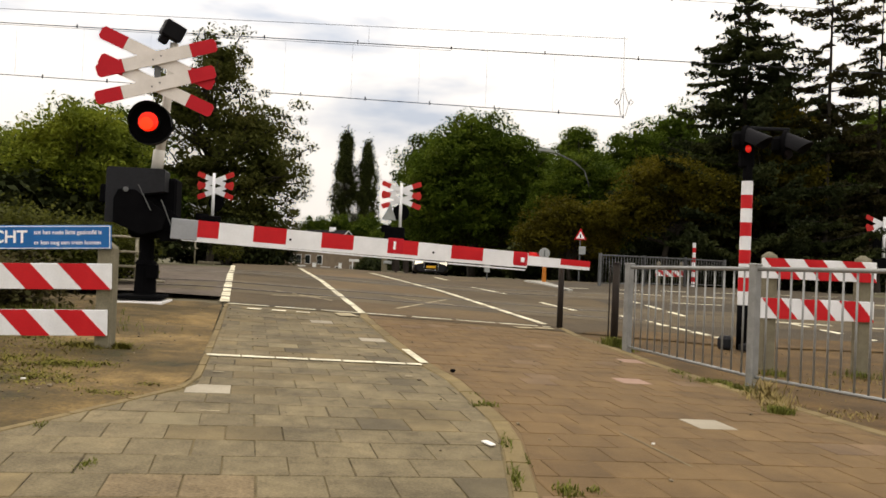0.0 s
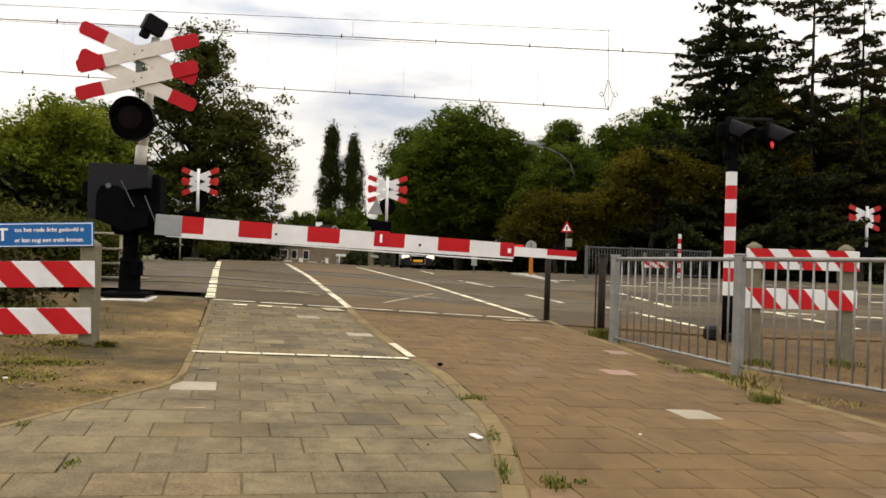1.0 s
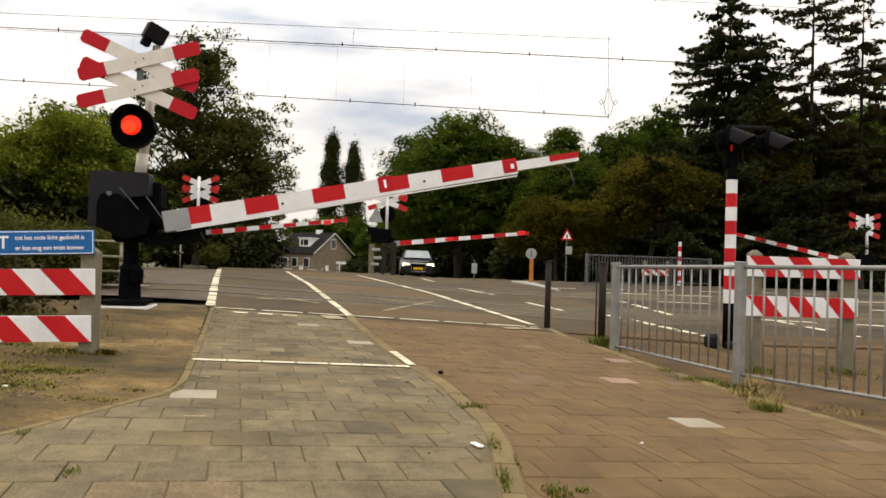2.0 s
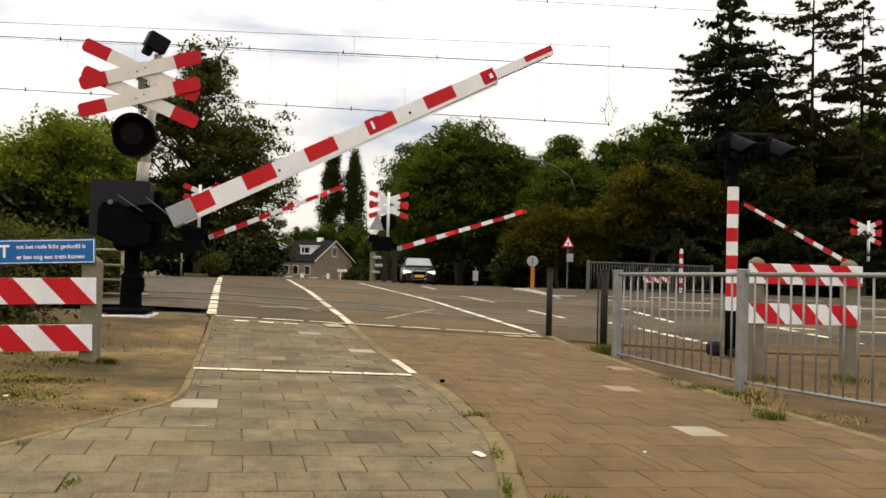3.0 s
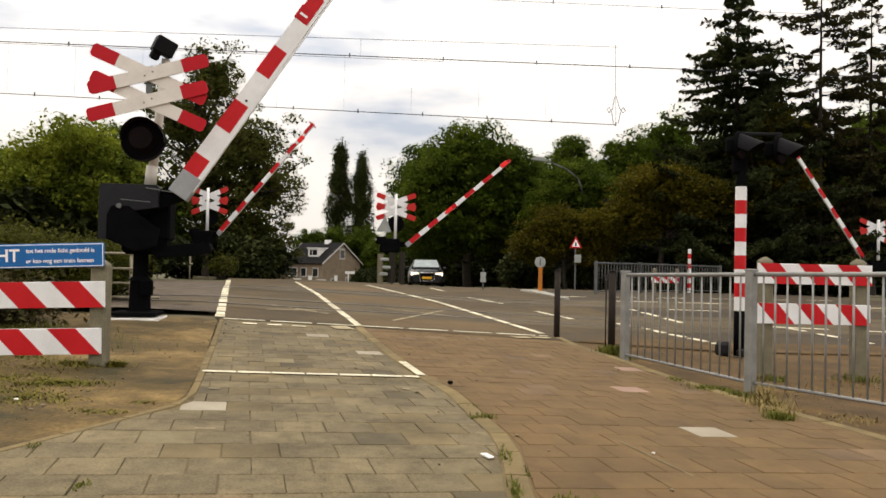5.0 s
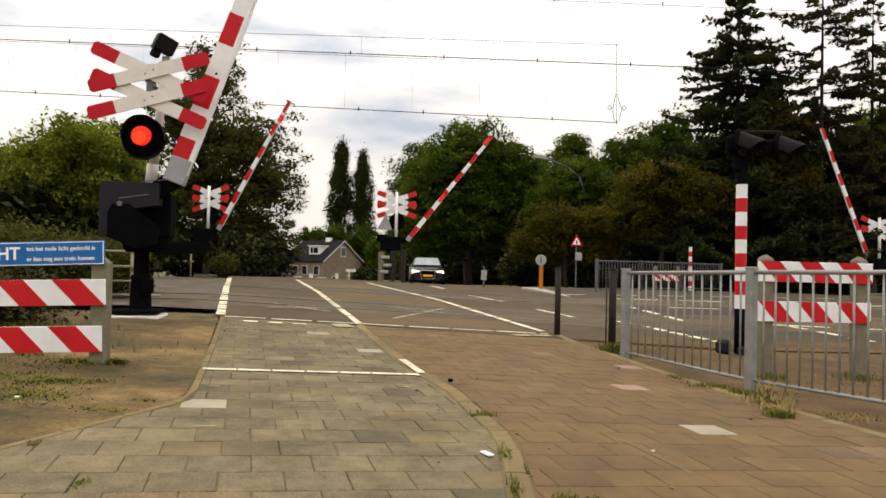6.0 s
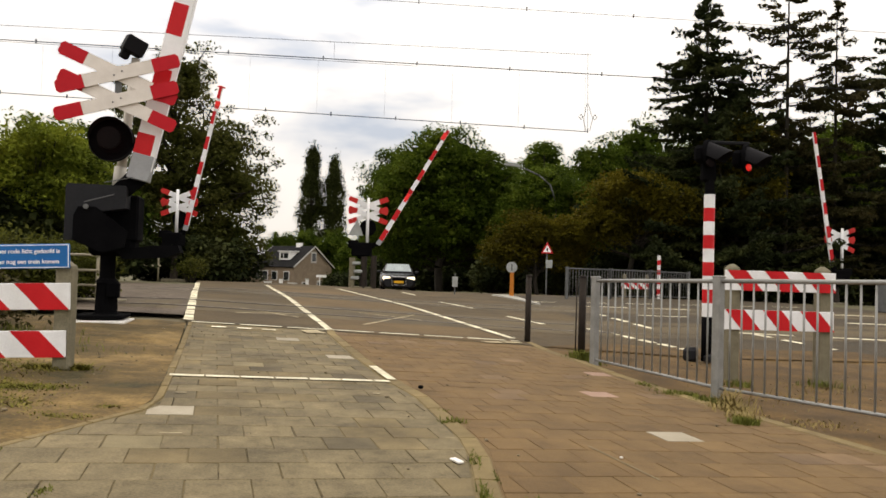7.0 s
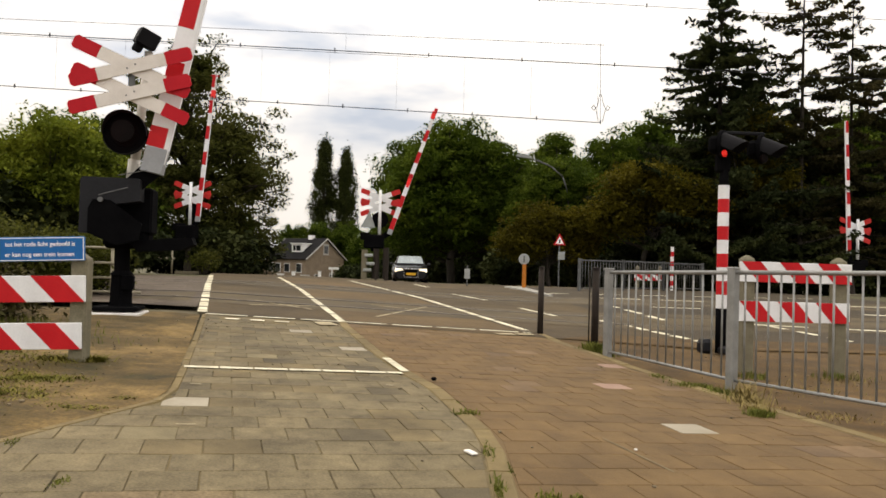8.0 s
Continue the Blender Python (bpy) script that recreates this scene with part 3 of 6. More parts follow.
# ---- level crossing signals and barriers ----
def disc_mesh(r, depth, seg=28, at=(0, 0, 0), dome=0.0):
    """A round plate whose face looks along -y."""
    bm = bmesh.new()
    rings = [(r, depth / 2), (r, -depth / 2), (r * 0.96, -depth / 2 - 0.004)]
    if dome:
        rings += [(r * c, -depth / 2 - dome * math.sqrt(max(0, 1 - c * c))) for c in (0.8, 0.55, 0.3)]
    vs = [[bm.verts.new((at[0] + q * math.cos(a), at[1] + y, at[2] + q * math.sin(a))) for a in [k * math.tau / seg for k in range(seg)]] for q, y in rings]
    for a, b in zip(vs, vs[1:]):
        for k in range(seg):
            bm.faces.new((a[k], b[k], b[(k + 1) % seg], a[(k + 1) % seg]))
    bm.faces.new(vs[0])
    bm.faces.new(list(reversed(vs[-1])))
    bmesh.ops.recalc_face_normals(bm, faces=bm.faces)
    return bm


def hood_mesh(r, length, arc0, arc1, wall=0.008, seg=18, droop=0.0, least=0.35):
    """A visor: part of a tube along -y between two angles, cut back to its lower ends."""
    bm = bmesh.new()
    rows = []
    for k in range(seg + 1):
        f = k / seg
        a = radians(arc0 + (arc1 - arc0) * f)
        reach = length * (least + (1 - least) * math.sin(math.pi * f))
        rows.append([bm.verts.new((q * math.cos(a), y, q * math.sin(a) - droop * (y / -length if length else 0))) for q, y in ((r, 0), (r, -reach), (r - wall, -reach), (r - wall, 0))])
    for a, b in zip(rows, rows[1:]):
        for k in range(4):
            bm.faces.new((a[k], b[k], b[(k + 1) % 4], a[(k + 1) % 4]))
    bm.faces.new(rows[0])
    bm.faces.new(list(reversed(rows[-1])))
    bmesh.ops.recalc_face_normals(bm, faces=bm.faces)
    return bm


def plank(bm, length0, length1, w, tilt, at, y, cut=False):
    """A stretch of a slanting plank from length0 to length1 along it, with its outer corners cut."""
    d, n = Vector((math.cos(radians(tilt)), 0, math.sin(radians(tilt)))), Vector((-math.sin(radians(tilt)), 0, math.cos(radians(tilt))))
    s = 1 if length1 > length0 else -1
    c = 0.035 * s if cut else 0
    out = [(length0, -w / 2), (length1 - c, -w / 2), (length1, -w / 2 + abs(c)), (length1, w / 2 - abs(c)), (length1 - c, w / 2), (length0, w / 2)] if cut else [(length0, -w / 2), (length1, -w / 2), (length1, w / 2), (length0, w / 2)]
    o = Vector(at)
    a = [bm.verts.new(o + d * p + n * q + Vector((0, y - 0.012, 0))) for p, q in out]
    b = [bm.verts.new(o + d * p + n * q + Vector((0, y + 0.012, 0))) for p, q in out]
    bm.faces.new(a)
    bm.faces.new(list(reversed(b)))
    for k in range(len(out)):
        bm.faces.new((a[(k + 1) % len(a)], a[k], b[k], b[(k + 1) % len(a)]))
    bmesh.ops.recalc_face_normals(bm, faces=bm.faces)


def add_cross(parent, centre, half, w, gap, tilts, face, white, red):
    """The double saltire: four planks with red ends, bolted to the mast."""
    cx, cy, cz = centre
    for dz, (t0, t1) in ((gap / 2, tilts[0]), (-gap / 2, tilts[1])):
        for tilt, y in ((t0, cy - face * 0.015), (t1, cy + face * 0.016)):
            bm = bmesh.new()
            plank(bm, -half * 0.56, half * 0.56, w, tilt, (cx, 0, cz + dz), y)
            p = part("plank", bm, white, parent)
            for s in (-1, 1):
                bm = bmesh.new()
                plank(bm, s * (half * 0.56 + 0.002), s * half, w * 1.04, tilt, (cx, 0, cz + dz), y, True)
                part("red_end", bm, red, p, "red plank end")
            for k in (-1, 1):
                bm2 = tube_mesh((cx + k * 0.05, y, cz + dz + k * 0.03), (cx + k * 0.05, y + face * 0.02, cz + dz + k * 0.03), 0.012, seg=8)
                part("bolt", bm2, M_galv_dark, p)


def add_boom(parent, pivot, bands, n, heights, thick, grey_from, name="barrier_arm", weight=True, slim_at=None, lip=0.004):
    """The swinging arm, built round its pivot: x runs along it. bands: where the colours change, red first."""
    bm = bmesh.new()
    x0, x1 = grey_from, bands[-1]

    def half(x):
        f = (x - bands[0]) / (bands[-1] - bands[0])
        h = heights[0] + (heights[1] - heights[0]) * max(0, f)
        return h * (0.62 if slim_at and x > slim_at else 1.0) / 2

    def box(bm, a, b, grow, lip=0.0):
        ya, yb = half(a + 0.001), half(b - 0.001)
        t = thick / 2 + grow
        v = [bm.verts.new(c) for c in ((a, -t, n - ya + lip), (a, t, n - ya + lip), (a, t, n + ya + grow), (a, -t, n + ya + grow), (b, -t, n - yb + lip), (b, t, n - yb + lip), (b, t, n + yb + grow), (b, -t, n + yb + grow))]
        for f in ((0, 1, 2, 3), (7, 6, 5, 4), (0, 4, 5, 1), (1, 5, 6, 2), (2, 6, 7, 3), (3, 7, 4, 0)):
            bm.faces.new([v[k] for k in f])
        bmesh.ops.recalc_face_normals(bm, faces=bm.faces)

    if slim_at:
        box(bm, bands[0], slim_at, 0)
        box(bm, slim_at, x1 - 0.004, 0)
    else:
        box(bm, bands[0], x1 - 0.004, 0)
    arm = part(name, bm, M_white, parent, "white tapered arm with red bands")
    arm.matrix_basis = Matrix.Translation(pivot)
    for k in range(0, len(bands) - 1, 2):
        bm = bmesh.new()
        box(bm, bands[k], bands[k + 1], 0.003, lip)
        part("red_band", bm, M_red, arm, "red reflective band")
    # the grey foot of the arm, its cranked bracket and the counterweight
    part("arm_foot", box_mesh((bands[0] - grey_from, thick * 1.1, heights[0] * 1.02), ((bands[0] + grey_from) / 2, 0, n), None, 0.008), M_grey_arm, arm, "grey steel foot of the arm")
    bm = prism([(grey_from + 0.05, n - heights[0] * 0.5), (grey_from + 0.14, n + heights[0] * 0.45), (0.08, 0.06), (-0.08, 0.06), (-0.08, -0.10)], 0.02, 0.06)
    part("bracket", bm, M_black, arm, "black cranked bracket")
    if weight:
        bm = box_mesh((0.34, 0.20, 0.26), (-0.30, 0.12, -0.04), None, 0.02)
        part("counterweight", bm, M_black, arm, "black counterweight")
    return arm


def turning_lamp(parent, at, r, glass, core=None, facing=0):
    """A lamp drum in its hood: its lit side shows when it faces out, its dark side when it is turned away."""
    bm = disc_mesh(r, 0.016, 24, dome=0.01)
    lamp = part("signal_lamp", bm, glass, parent, "red lamp glass")
    lamp.matrix_basis = pose(*at, 0, 0, facing)
    if core:
        part("lamp_core", disc_mesh(r * 0.68, 0.010, 20, (-r * 0.18, -0.020, -r * 0.2), dome=0.006), core, lamp, "orange lamp core")
    part("lamp_back", disc_mesh(r * 1.12, 0.040, 24, (0, 0.014, 0)), M_lens_dark, lamp, "dark back of the lamp")
    return lamp


def near_signal():
    """The large mast beside the cycle path, with cross, lamp, drive casing and arm."""
    ox, oy, rz = -4.30, 11.05, 9.16
    base = thing("crossing_signal", pose(ox, oy, ground_z(ox, oy), 0, 0, rz), "black and white barrier mast with double red-white saltire and lamp", "crossing signal", "crossing signals with barriers")
    inv = base.matrix_basis.inverted()

    def loc(x, y, z):
        return inv @ Vector((x, y, z))

    part("foundation", box_mesh((0.70, 0.74, 0.10), (0.0, -0.16, -0.04), None, 0.012), M_foundation, base, "white painted concrete foot")
    bm = bmesh.new()
    add_box(bm, (0.64, 0.62, 0.05), (-0.02, -0.10, 0.055), None, 0.01)
    add_tube(bm, (0, 0, 0.03), (0, 0, 0.10), 0.20, 0.16, 16)
    add_tube(bm, (0, 0, 0.08), (0, 0, 0.52), 0.155, 0.14, 16)
    add_tube(bm, (0, 0, 0.5), (0, 0, 1.15), 0.105, 0.105, 16)
    add_tube(bm, (0, 0, 0.52), (0, 0, 0.58), 0.17, 0.12, 16)
    part("pedestal", bm, M_black, base, "black steel pedestal")
    bm = bmesh.new()
    add_box(bm, (0.16, 0.12, 0.2), (0.12, -0.15, 0.42), None, 0.01)
    part("cable_box", bm, M_black, base)
    bm = bmesh.new()
    add_box(bm, (0.86, 0.46, 0.66), (-0.02, 0.06, 1.44), None, 0.03)
    add_box(bm, (0.16, 0.34, 0.40), (-0.50, 0.10, 1.47), None, 0.03)
    add_box(bm, (0.62, 0.42, 0.30), (0.06, 0.05, 1.05), None, 0.06)
    part("drive_casing", bm, M_black, base, "black barrier drive casing")
    part("casing_cover", prism([(-0.48, 1.10), (-0.48, 1.83), (-0.45, 1.87), (0.27, 1.87), (0.30, 1.84), (0.30, 1.56), (-0.06, 1.50), (-0.26, 1.50), (-0.32, 1.10)], -0.46, -0.10), M_cabinet, base, "dark blue-grey cabinet cover")
    part("crank_plate", prism([(-0.36, 1.44), (-0.30, 1.56), (-0.08, 1.56), (0.34, 1.24), (0.30, 1.02), (0.02, 0.94), (-0.36, 1.10)], -0.50, -0.462), M_black, base, "black crank plate")
    part("side_tray", prism([(0.16, 0.98), (0.62, 1.06), (0.98, 1.08), (1.02, 0.98), (0.84, 0.90), (0.26, 0.86)], -0.34, 0.02), M_black, base, "black tray under the arm's foot")
    part("lock", tube_mesh((-0.20, -0.535, 1.56), (-0.20, -0.51, 1.56), 0.035, seg=12), M_galv_dark, base, "round steel lock")
    top, low = loc(-3.99, 10.95, 3.95), loc(-4.16, 10.95, 2.05)
    part("mast", tube_mesh(low, top, 0.068, 0.06, 18), M_mast, base, "white mast leaning slightly", True)
    sl = part("sleeve", tube_mesh(loc(-4.165, 10.95, 2.12), loc(-4.14, 10.95, 2.40), 0.082, 0.082, 18), M_mast, base, "white clamp sleeve", True)
    c = loc(-4.015, 10.40, 3.41)
    add_cross(base, (c.x, c.y, c.z), 0.812, 0.178, 0.368, ((-22.5, 17.5), (-22.5, 17.5)), -1, M_cross_white, M_red_dark)
    bm = bmesh.new()
    add_box(bm, (0.09, 0.03, 0.52), loc(-4.02, 10.435, 3.45), None, 0.008)
    for z in (3.28, 3.62):
        add_tube(bm, loc(-4.04 + (z - 3.4) * 0.08, 10.95, z), loc(-4.02, 10.44, z), 0.02, seg=8)
    part("cross_bracket", bm, M_galv_dark, base, "grey bracket behind the planks")
    d = loc(-4.165, 10.62, 2.73)
    part("backboard", disc_mesh(0.300, 0.03, 40, (d.x, d.y + 0.06, d.z)), M_black, base, "round black backboard")
    part("lower_shade", hood_mesh(0.298, 0.12, 195, 345), M_hood, base, "dark shade rim").matrix_basis = Matrix.Translation((d.x, d.y + 0.05, d.z))
    part("visor", hood_mesh(0.294, 0.22, -5, 185), M_hood, base, "black visor over the lamp").matrix_basis = Matrix.Translation((d.x, d.y + 0.05, d.z))
    part("lamp_ring", disc_mesh(0.20, 0.02, 32, (d.x, d.y + 0.045, d.z)), M_black, base)
    part("lamp_arm", box_mesh((0.10, 0.30, 0.10), (d.x + 0.05, d.y + 0.20, d.z), None, 0.01), M_black, base)
    lamp = turning_lamp(base, (d.x + 0.01, d.y - 0.15, d.z + 0.0), 0.135, M_glow, M_glow_core)
    # the lamp on the mast's head that faces the other way
    t = loc(-4.03, 10.9, 4.06)
    bm = bmesh.new()
    add_box(bm, (0.29, 0.30, 0.23), (0, 0, 0.06), None, 0.014)
    add_box(bm, (0.13, 0.14, 0.14), (-0.06, 0, -0.10), None, 0.02)
    rear = part("rear_lamp", bm, M_darkgrey, base, "dark lamp housing on the mast head")
    rear.matrix_basis = pose(t.x, t.y, t.z, 12, 22, 25)
    arm = add_boom(base, loc(-4.36, 10.672, 1.75), [0.91, 1.20, 1.68, 2.14, 2.64, 3.10, 3.60, 4.05, 4.55, 5.03, 5.50, 5.72, 6.24, 6.71], -0.442, (0.285, 0.22), 0.20, 0.55, slim_at=5.72, lip=0.05)
    part("joint_cover", box_mesh((0.22, 0.214, 0.225), (3.72, 0, -0.405), None, 0.006), M_red_dark, arm, "faded red joint cover")
    # Two thin rods added to draw the bright highlights along the bracket's edges.
    for x0, x1, up in ((0.08, 0.27, 0.12), (0.40, 0.56, -0.06)):
        part("stay_rod", tube_mesh((x0, -0.17, up), (x1, -0.17, up - 0.34), 0.007, seg=8), M_galv_dark, arm, "thin grey rod drawn as a bright bracket edge")
    part("cover_mark", box_mesh((0.035, 0.004, 0.12), (3.70, -0.1095, -0.40), None), M_sign_white, arm, "small white mark")
    part("lamp_housing", box_mesh((0.23, 0.214, 0.222), (5.61, 0, -0.432), None, 0.02), M_red_dark, arm, "rounded red lamp housing")
    bm = bmesh.new()
    add_box(bm, (5.0, 0.02, 0.02), (3.2, -0.09, -0.59), None)
    part("lower_lip", bm, M_white, arm, "thin white lip under the arm")
    for x in (2.20, 4.28):
        for dz in (-0.01,):
            part("bolt", tube_mesh((x, -0.112, -0.442 + dz), (x, -0.098, -0.442 + dz), 0.018, seg=8), M_black, arm)
    part("arm_lamp", box_mesh((0.05, 0.03, 0.07), (5.64, -0.119, -0.44), None, 0.005), M_sign_white, arm)
    return base, arm, lamp


def far_signal(pivot, psi, n, length, base_xy, mast_at, label, face, drop=0.0):
    """A mast beyond the tracks, seen from behind, with its own arm."""
    bx, by = base_xy
    gz = ground_z(bx, by)
    base = thing("crossing_signal", pose(bx, by, gz, 0, 0, psi), label, "crossing signal", "crossing signals with barriers")
    inv = base.matrix_basis.inverted()
    p = inv @ Vector(pivot)
    m = inv @ Vector((*mast_at, gz))
    part("foundation", box_mesh((0.74, 0.62, 0.12), (p.x, p.y, 0), None, 0.012), M_concrete_post, base, "grey concrete foot")
    bm = bmesh.new()
    add_tube(bm, (p.x, p.y, 0.0), (p.x, p.y, 1.15), 0.12, 0.10, 14)
    add_tube(bm, (p.x, p.y, 0.06), (p.x, p.y, 0.45), 0.16, 0.14, 14)
    part("pedestal", bm, M_brown_steel, base, "dark brown steel pedestal")
    bm = bmesh.new()
    add_box(bm, (0.80, 0.46, 0.55), (p.x - 0.1, p.y + 0.05, p.z - 0.05), None, 0.04)
    add_box(bm, (0.40, 0.40, 0.30), (p.x - 0.45, p.y + 0.05, p.z + 0.15), None, 0.03)
    part("drive_casing", bm, M_black, base, "black barrier drive casing")
    part("mast", tube_mesh((m.x, m.y, p.z - 0.1), (m.x, m.y, 3.65 - drop), 0.065, 0.06, 14), M_white, base, "pale grey mast", True)
    add_cross(base, (m.x, m.y + face * 0.14, 3.15 - drop), 0.85, 0.20, 0.40, ((-20, 20), (-20, 20)), face, M_white, M_red_orange)
    part("backboard", disc_mesh(0.34, 0.04, 28, (m.x, m.y + face * 0.25, 2.45 - drop)), M_black, base, "round black lamp backboard")
    bands = [0.62 + k * (length - 0.62) / 11 for k in range(12)]
    arm = add_boom(base, p, bands, n, (0.19, 0.13), 0.08, 0.40)
    return base, arm


near_base, near_arm, near_lamp = near_signal()
mid_base, mid_arm = far_signal((-1.875, 30.5, 1.888), 0.0, -0.389, 5.80, (-1.85, 30.6), (-1.80, 31.0), "barrier mast with white-backed saltire beyond the tracks, beside a waiting car", 1)
left_base, left_arm = far_signal((-9.33, 30.5, 2.05), -12.6, -0.33, 6.27, (-9.40, 30.6), (-9.45, 31.0), "barrier mast with white-backed saltire before dark trees", 1)
right_base, right_arm = far_signal((18.25, 32.0, 1.40), 192.4, -0.11, 6.20, (18.3, 32.1), (19.08, 33.0), "barrier mast with red-white arm before tall spruces", -1, 0.32)
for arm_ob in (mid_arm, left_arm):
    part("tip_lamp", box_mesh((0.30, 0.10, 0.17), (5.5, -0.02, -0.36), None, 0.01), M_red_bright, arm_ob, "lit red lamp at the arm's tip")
part("tip_marker", box_mesh((0.05, 0.05, 0.36), (6.22, 0, -0.33), None, 0.006), M_red, left_arm, "red cross-piece at the tip")
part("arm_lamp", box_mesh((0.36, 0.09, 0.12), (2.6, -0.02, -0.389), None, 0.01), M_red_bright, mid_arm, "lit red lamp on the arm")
bm = prism([(-0.48, 2.05), (0.14, 2.05), (-0.10, 2.75)], -0.05, -0.03)
part("triangle_sign_back", bm, M_sign_back, mid_base, "pale back of a triangular sign").matrix_basis = Matrix.Translation((-0.25, 0.3, 0.05))
for dx, tall, mat in ((-0.47, 1.2, M_concrete_post), (0.0, 1.25, M_brown_steel), (0.38, 1.3, M_brown_steel)):
    part("guard_post", tube_mesh((dx, -0.3, 0.0), (dx, -0.3, tall), 0.12, 0.12, 12), mat, mid_base, "thick guard post")
for dx, z in ((-0.30, 0.98), (-0.22, 0.66), (-0.34, 0.40)):
    part("cable_clamp", box_mesh((0.34, 0.10, 0.13), (dx, -0.40, z), rot_z(8), 0.03), M_sign_back, mid_base, "pale clamp between the posts")


def twin_lamp_pole():
    """Red and white banded pole with two hooded lamps that look across towards the road."""
    x, y = 4.42, 11.16
    f = 11.16 / 10.2
    base = thing("signal_pole", on_ground(x, y), "red and white banded pole with two black hooded lamps", "signal pole")
    g = ground_z(x, y)

    def z(v):
        return 1.05 + (v - 1.05) * f - g
    part("black_foot", tube_mesh((0, 0, 0), (0, 0, z(0.55)), 0.08, 0.08, 18), M_black, base, "black lower part of the pole", True)
    z0, z1 = z(0.55), z(2.21)
    for k in range(9):
        a, b = z0 + (z1 - z0) * k / 9, z0 + (z1 - z0) * (k + 1) / 9
        part("band", open_tube(a, b, 0.08), M_white if k % 2 == 0 else M_red, base, "white band" if k % 2 == 0 else "red band", True)
    bm = bmesh.new()
    add_tube(bm, (0, 0, z1), (0, 0, z1 + 0.42), 0.07, 0.06, 14)
    add_box(bm, (0.20, 0.16, 0.34), (-0.02, 0.02, z1 + 0.36), None, 0.03)
    part("head", bm, M_black, base, "black pole head")
    bm = bmesh.new()
    add_box(bm, (0.66, 0.05, 0.05), (0.30, 0.10, z1 + 0.80), None, 0.01)
    add_tube(bm, (0.0, 0.06, z1 + 0.3), (0.0, 0.10, z1 + 0.82), 0.035, 0.035, 10)
    part("crossbar", bm, M_darkgrey, base, "grey bar above the lamps")
    lamps = []
    for dx, dz in ((-0.02, 0.60), (0.56, 0.55)):
        house = part("lamp_housing", disc_mesh(0.215, 0.05, 28), M_black, base, "black round lamp housing")
        house.matrix_basis = pose(dx - 0.02, -0.02, z1 + dz, 0, 0, 52)
        part("visor", hood_mesh(0.195, 0.36, -10, 190, droop=0.17, least=0.5), M_hood, house, "long black visor")
        part("housing_back", box_mesh((0.26, 0.18, 0.26), (0, 0.10, 0), None, 0.05), M_black, house)
        lamp = turning_lamp(house, (-0.13, -0.06, -0.15), 0.054, M_glow_dim, None, -34)
        lamps.append(lamp)
    bm = bmesh.new()
    add_box(bm, (0.20, 0.20, 0.22), (-0.22, 0.05, 0.09), rot_z(20), 0.05)
    add_box(bm, (0.16, 0.14, 0.12), (0.02, -0.06, 0.05), rot_z(10), 0.03)
    part("cable_box", bm, M_cabinet, base, "squat dark box at the foot")
    return base, lamps


pole_base, pole_lamps = twin_lamp_pole()


# ---- guards, signs and railings ----
def striped_board(parent, size, n, slant, offset, first_red=True):
    """A white board with slanting red stripes laid 3 mm proud; its face looks along -y."""
    w, h = size
    board = part("board", box_mesh((w, 0.03, h), (0, 0, 0), None, 0.004), M_white, parent, "white board with slanting red stripes")
    pitch = w / n
    k = -2
    while k < n * 1.0 + 2:
        x = -w / 2 + offset + k * pitch
        pts = [(x, h / 2), (x + pitch / 2, h / 2), (x + pitch / 2 + slant, -h / 2), (x + slant, -h / 2)]
        # clip to the board
        pts = clip(pts, -w / 2, w / 2)
        if len(pts) > 2:
            part("stripe", prism(pts, -0.0185, -0.014), M_red, board, "red stripe")
        k += 1
    return board


def clip(pts, a, b):
    for s, lim in ((1, a), (-1, b)):
        out = []
        for i, p in enumerate(pts):
            q = pts[(i + 1) % len(pts)]
            inp, inq = s * (p[0] - lim) >= 0, s * (q[0] - lim) >= 0
            if inp:
                out.append(p)
            if inp != inq:
                t = (lim - p[0]) / (q[0] - p[0])
                out.append((lim, p[1] + t * (q[1] - p[1])))
        pts = out
        if not pts:
            break
    return pts


def concrete_post(name, parent, x, y, z0, z1, w, pointed=True):
    bm = bmesh.new()
    add_box(bm, (w, w, z1 - z0), (x, y, (z0 + z1) / 2), None, 0.012)
    if pointed:
        bmesh.ops.create_cone(bm, cap_ends=True, segments=4, radius1=w * 0.66, radius2=w * 0.15, depth=0.05, matrix=Matrix.Translation((x, y, z1 + 0.025)) @ Matrix.Rotation(radians(45), 4, "Z"))
    return part(name, bm, M_concrete_post, parent, "rough concrete post")


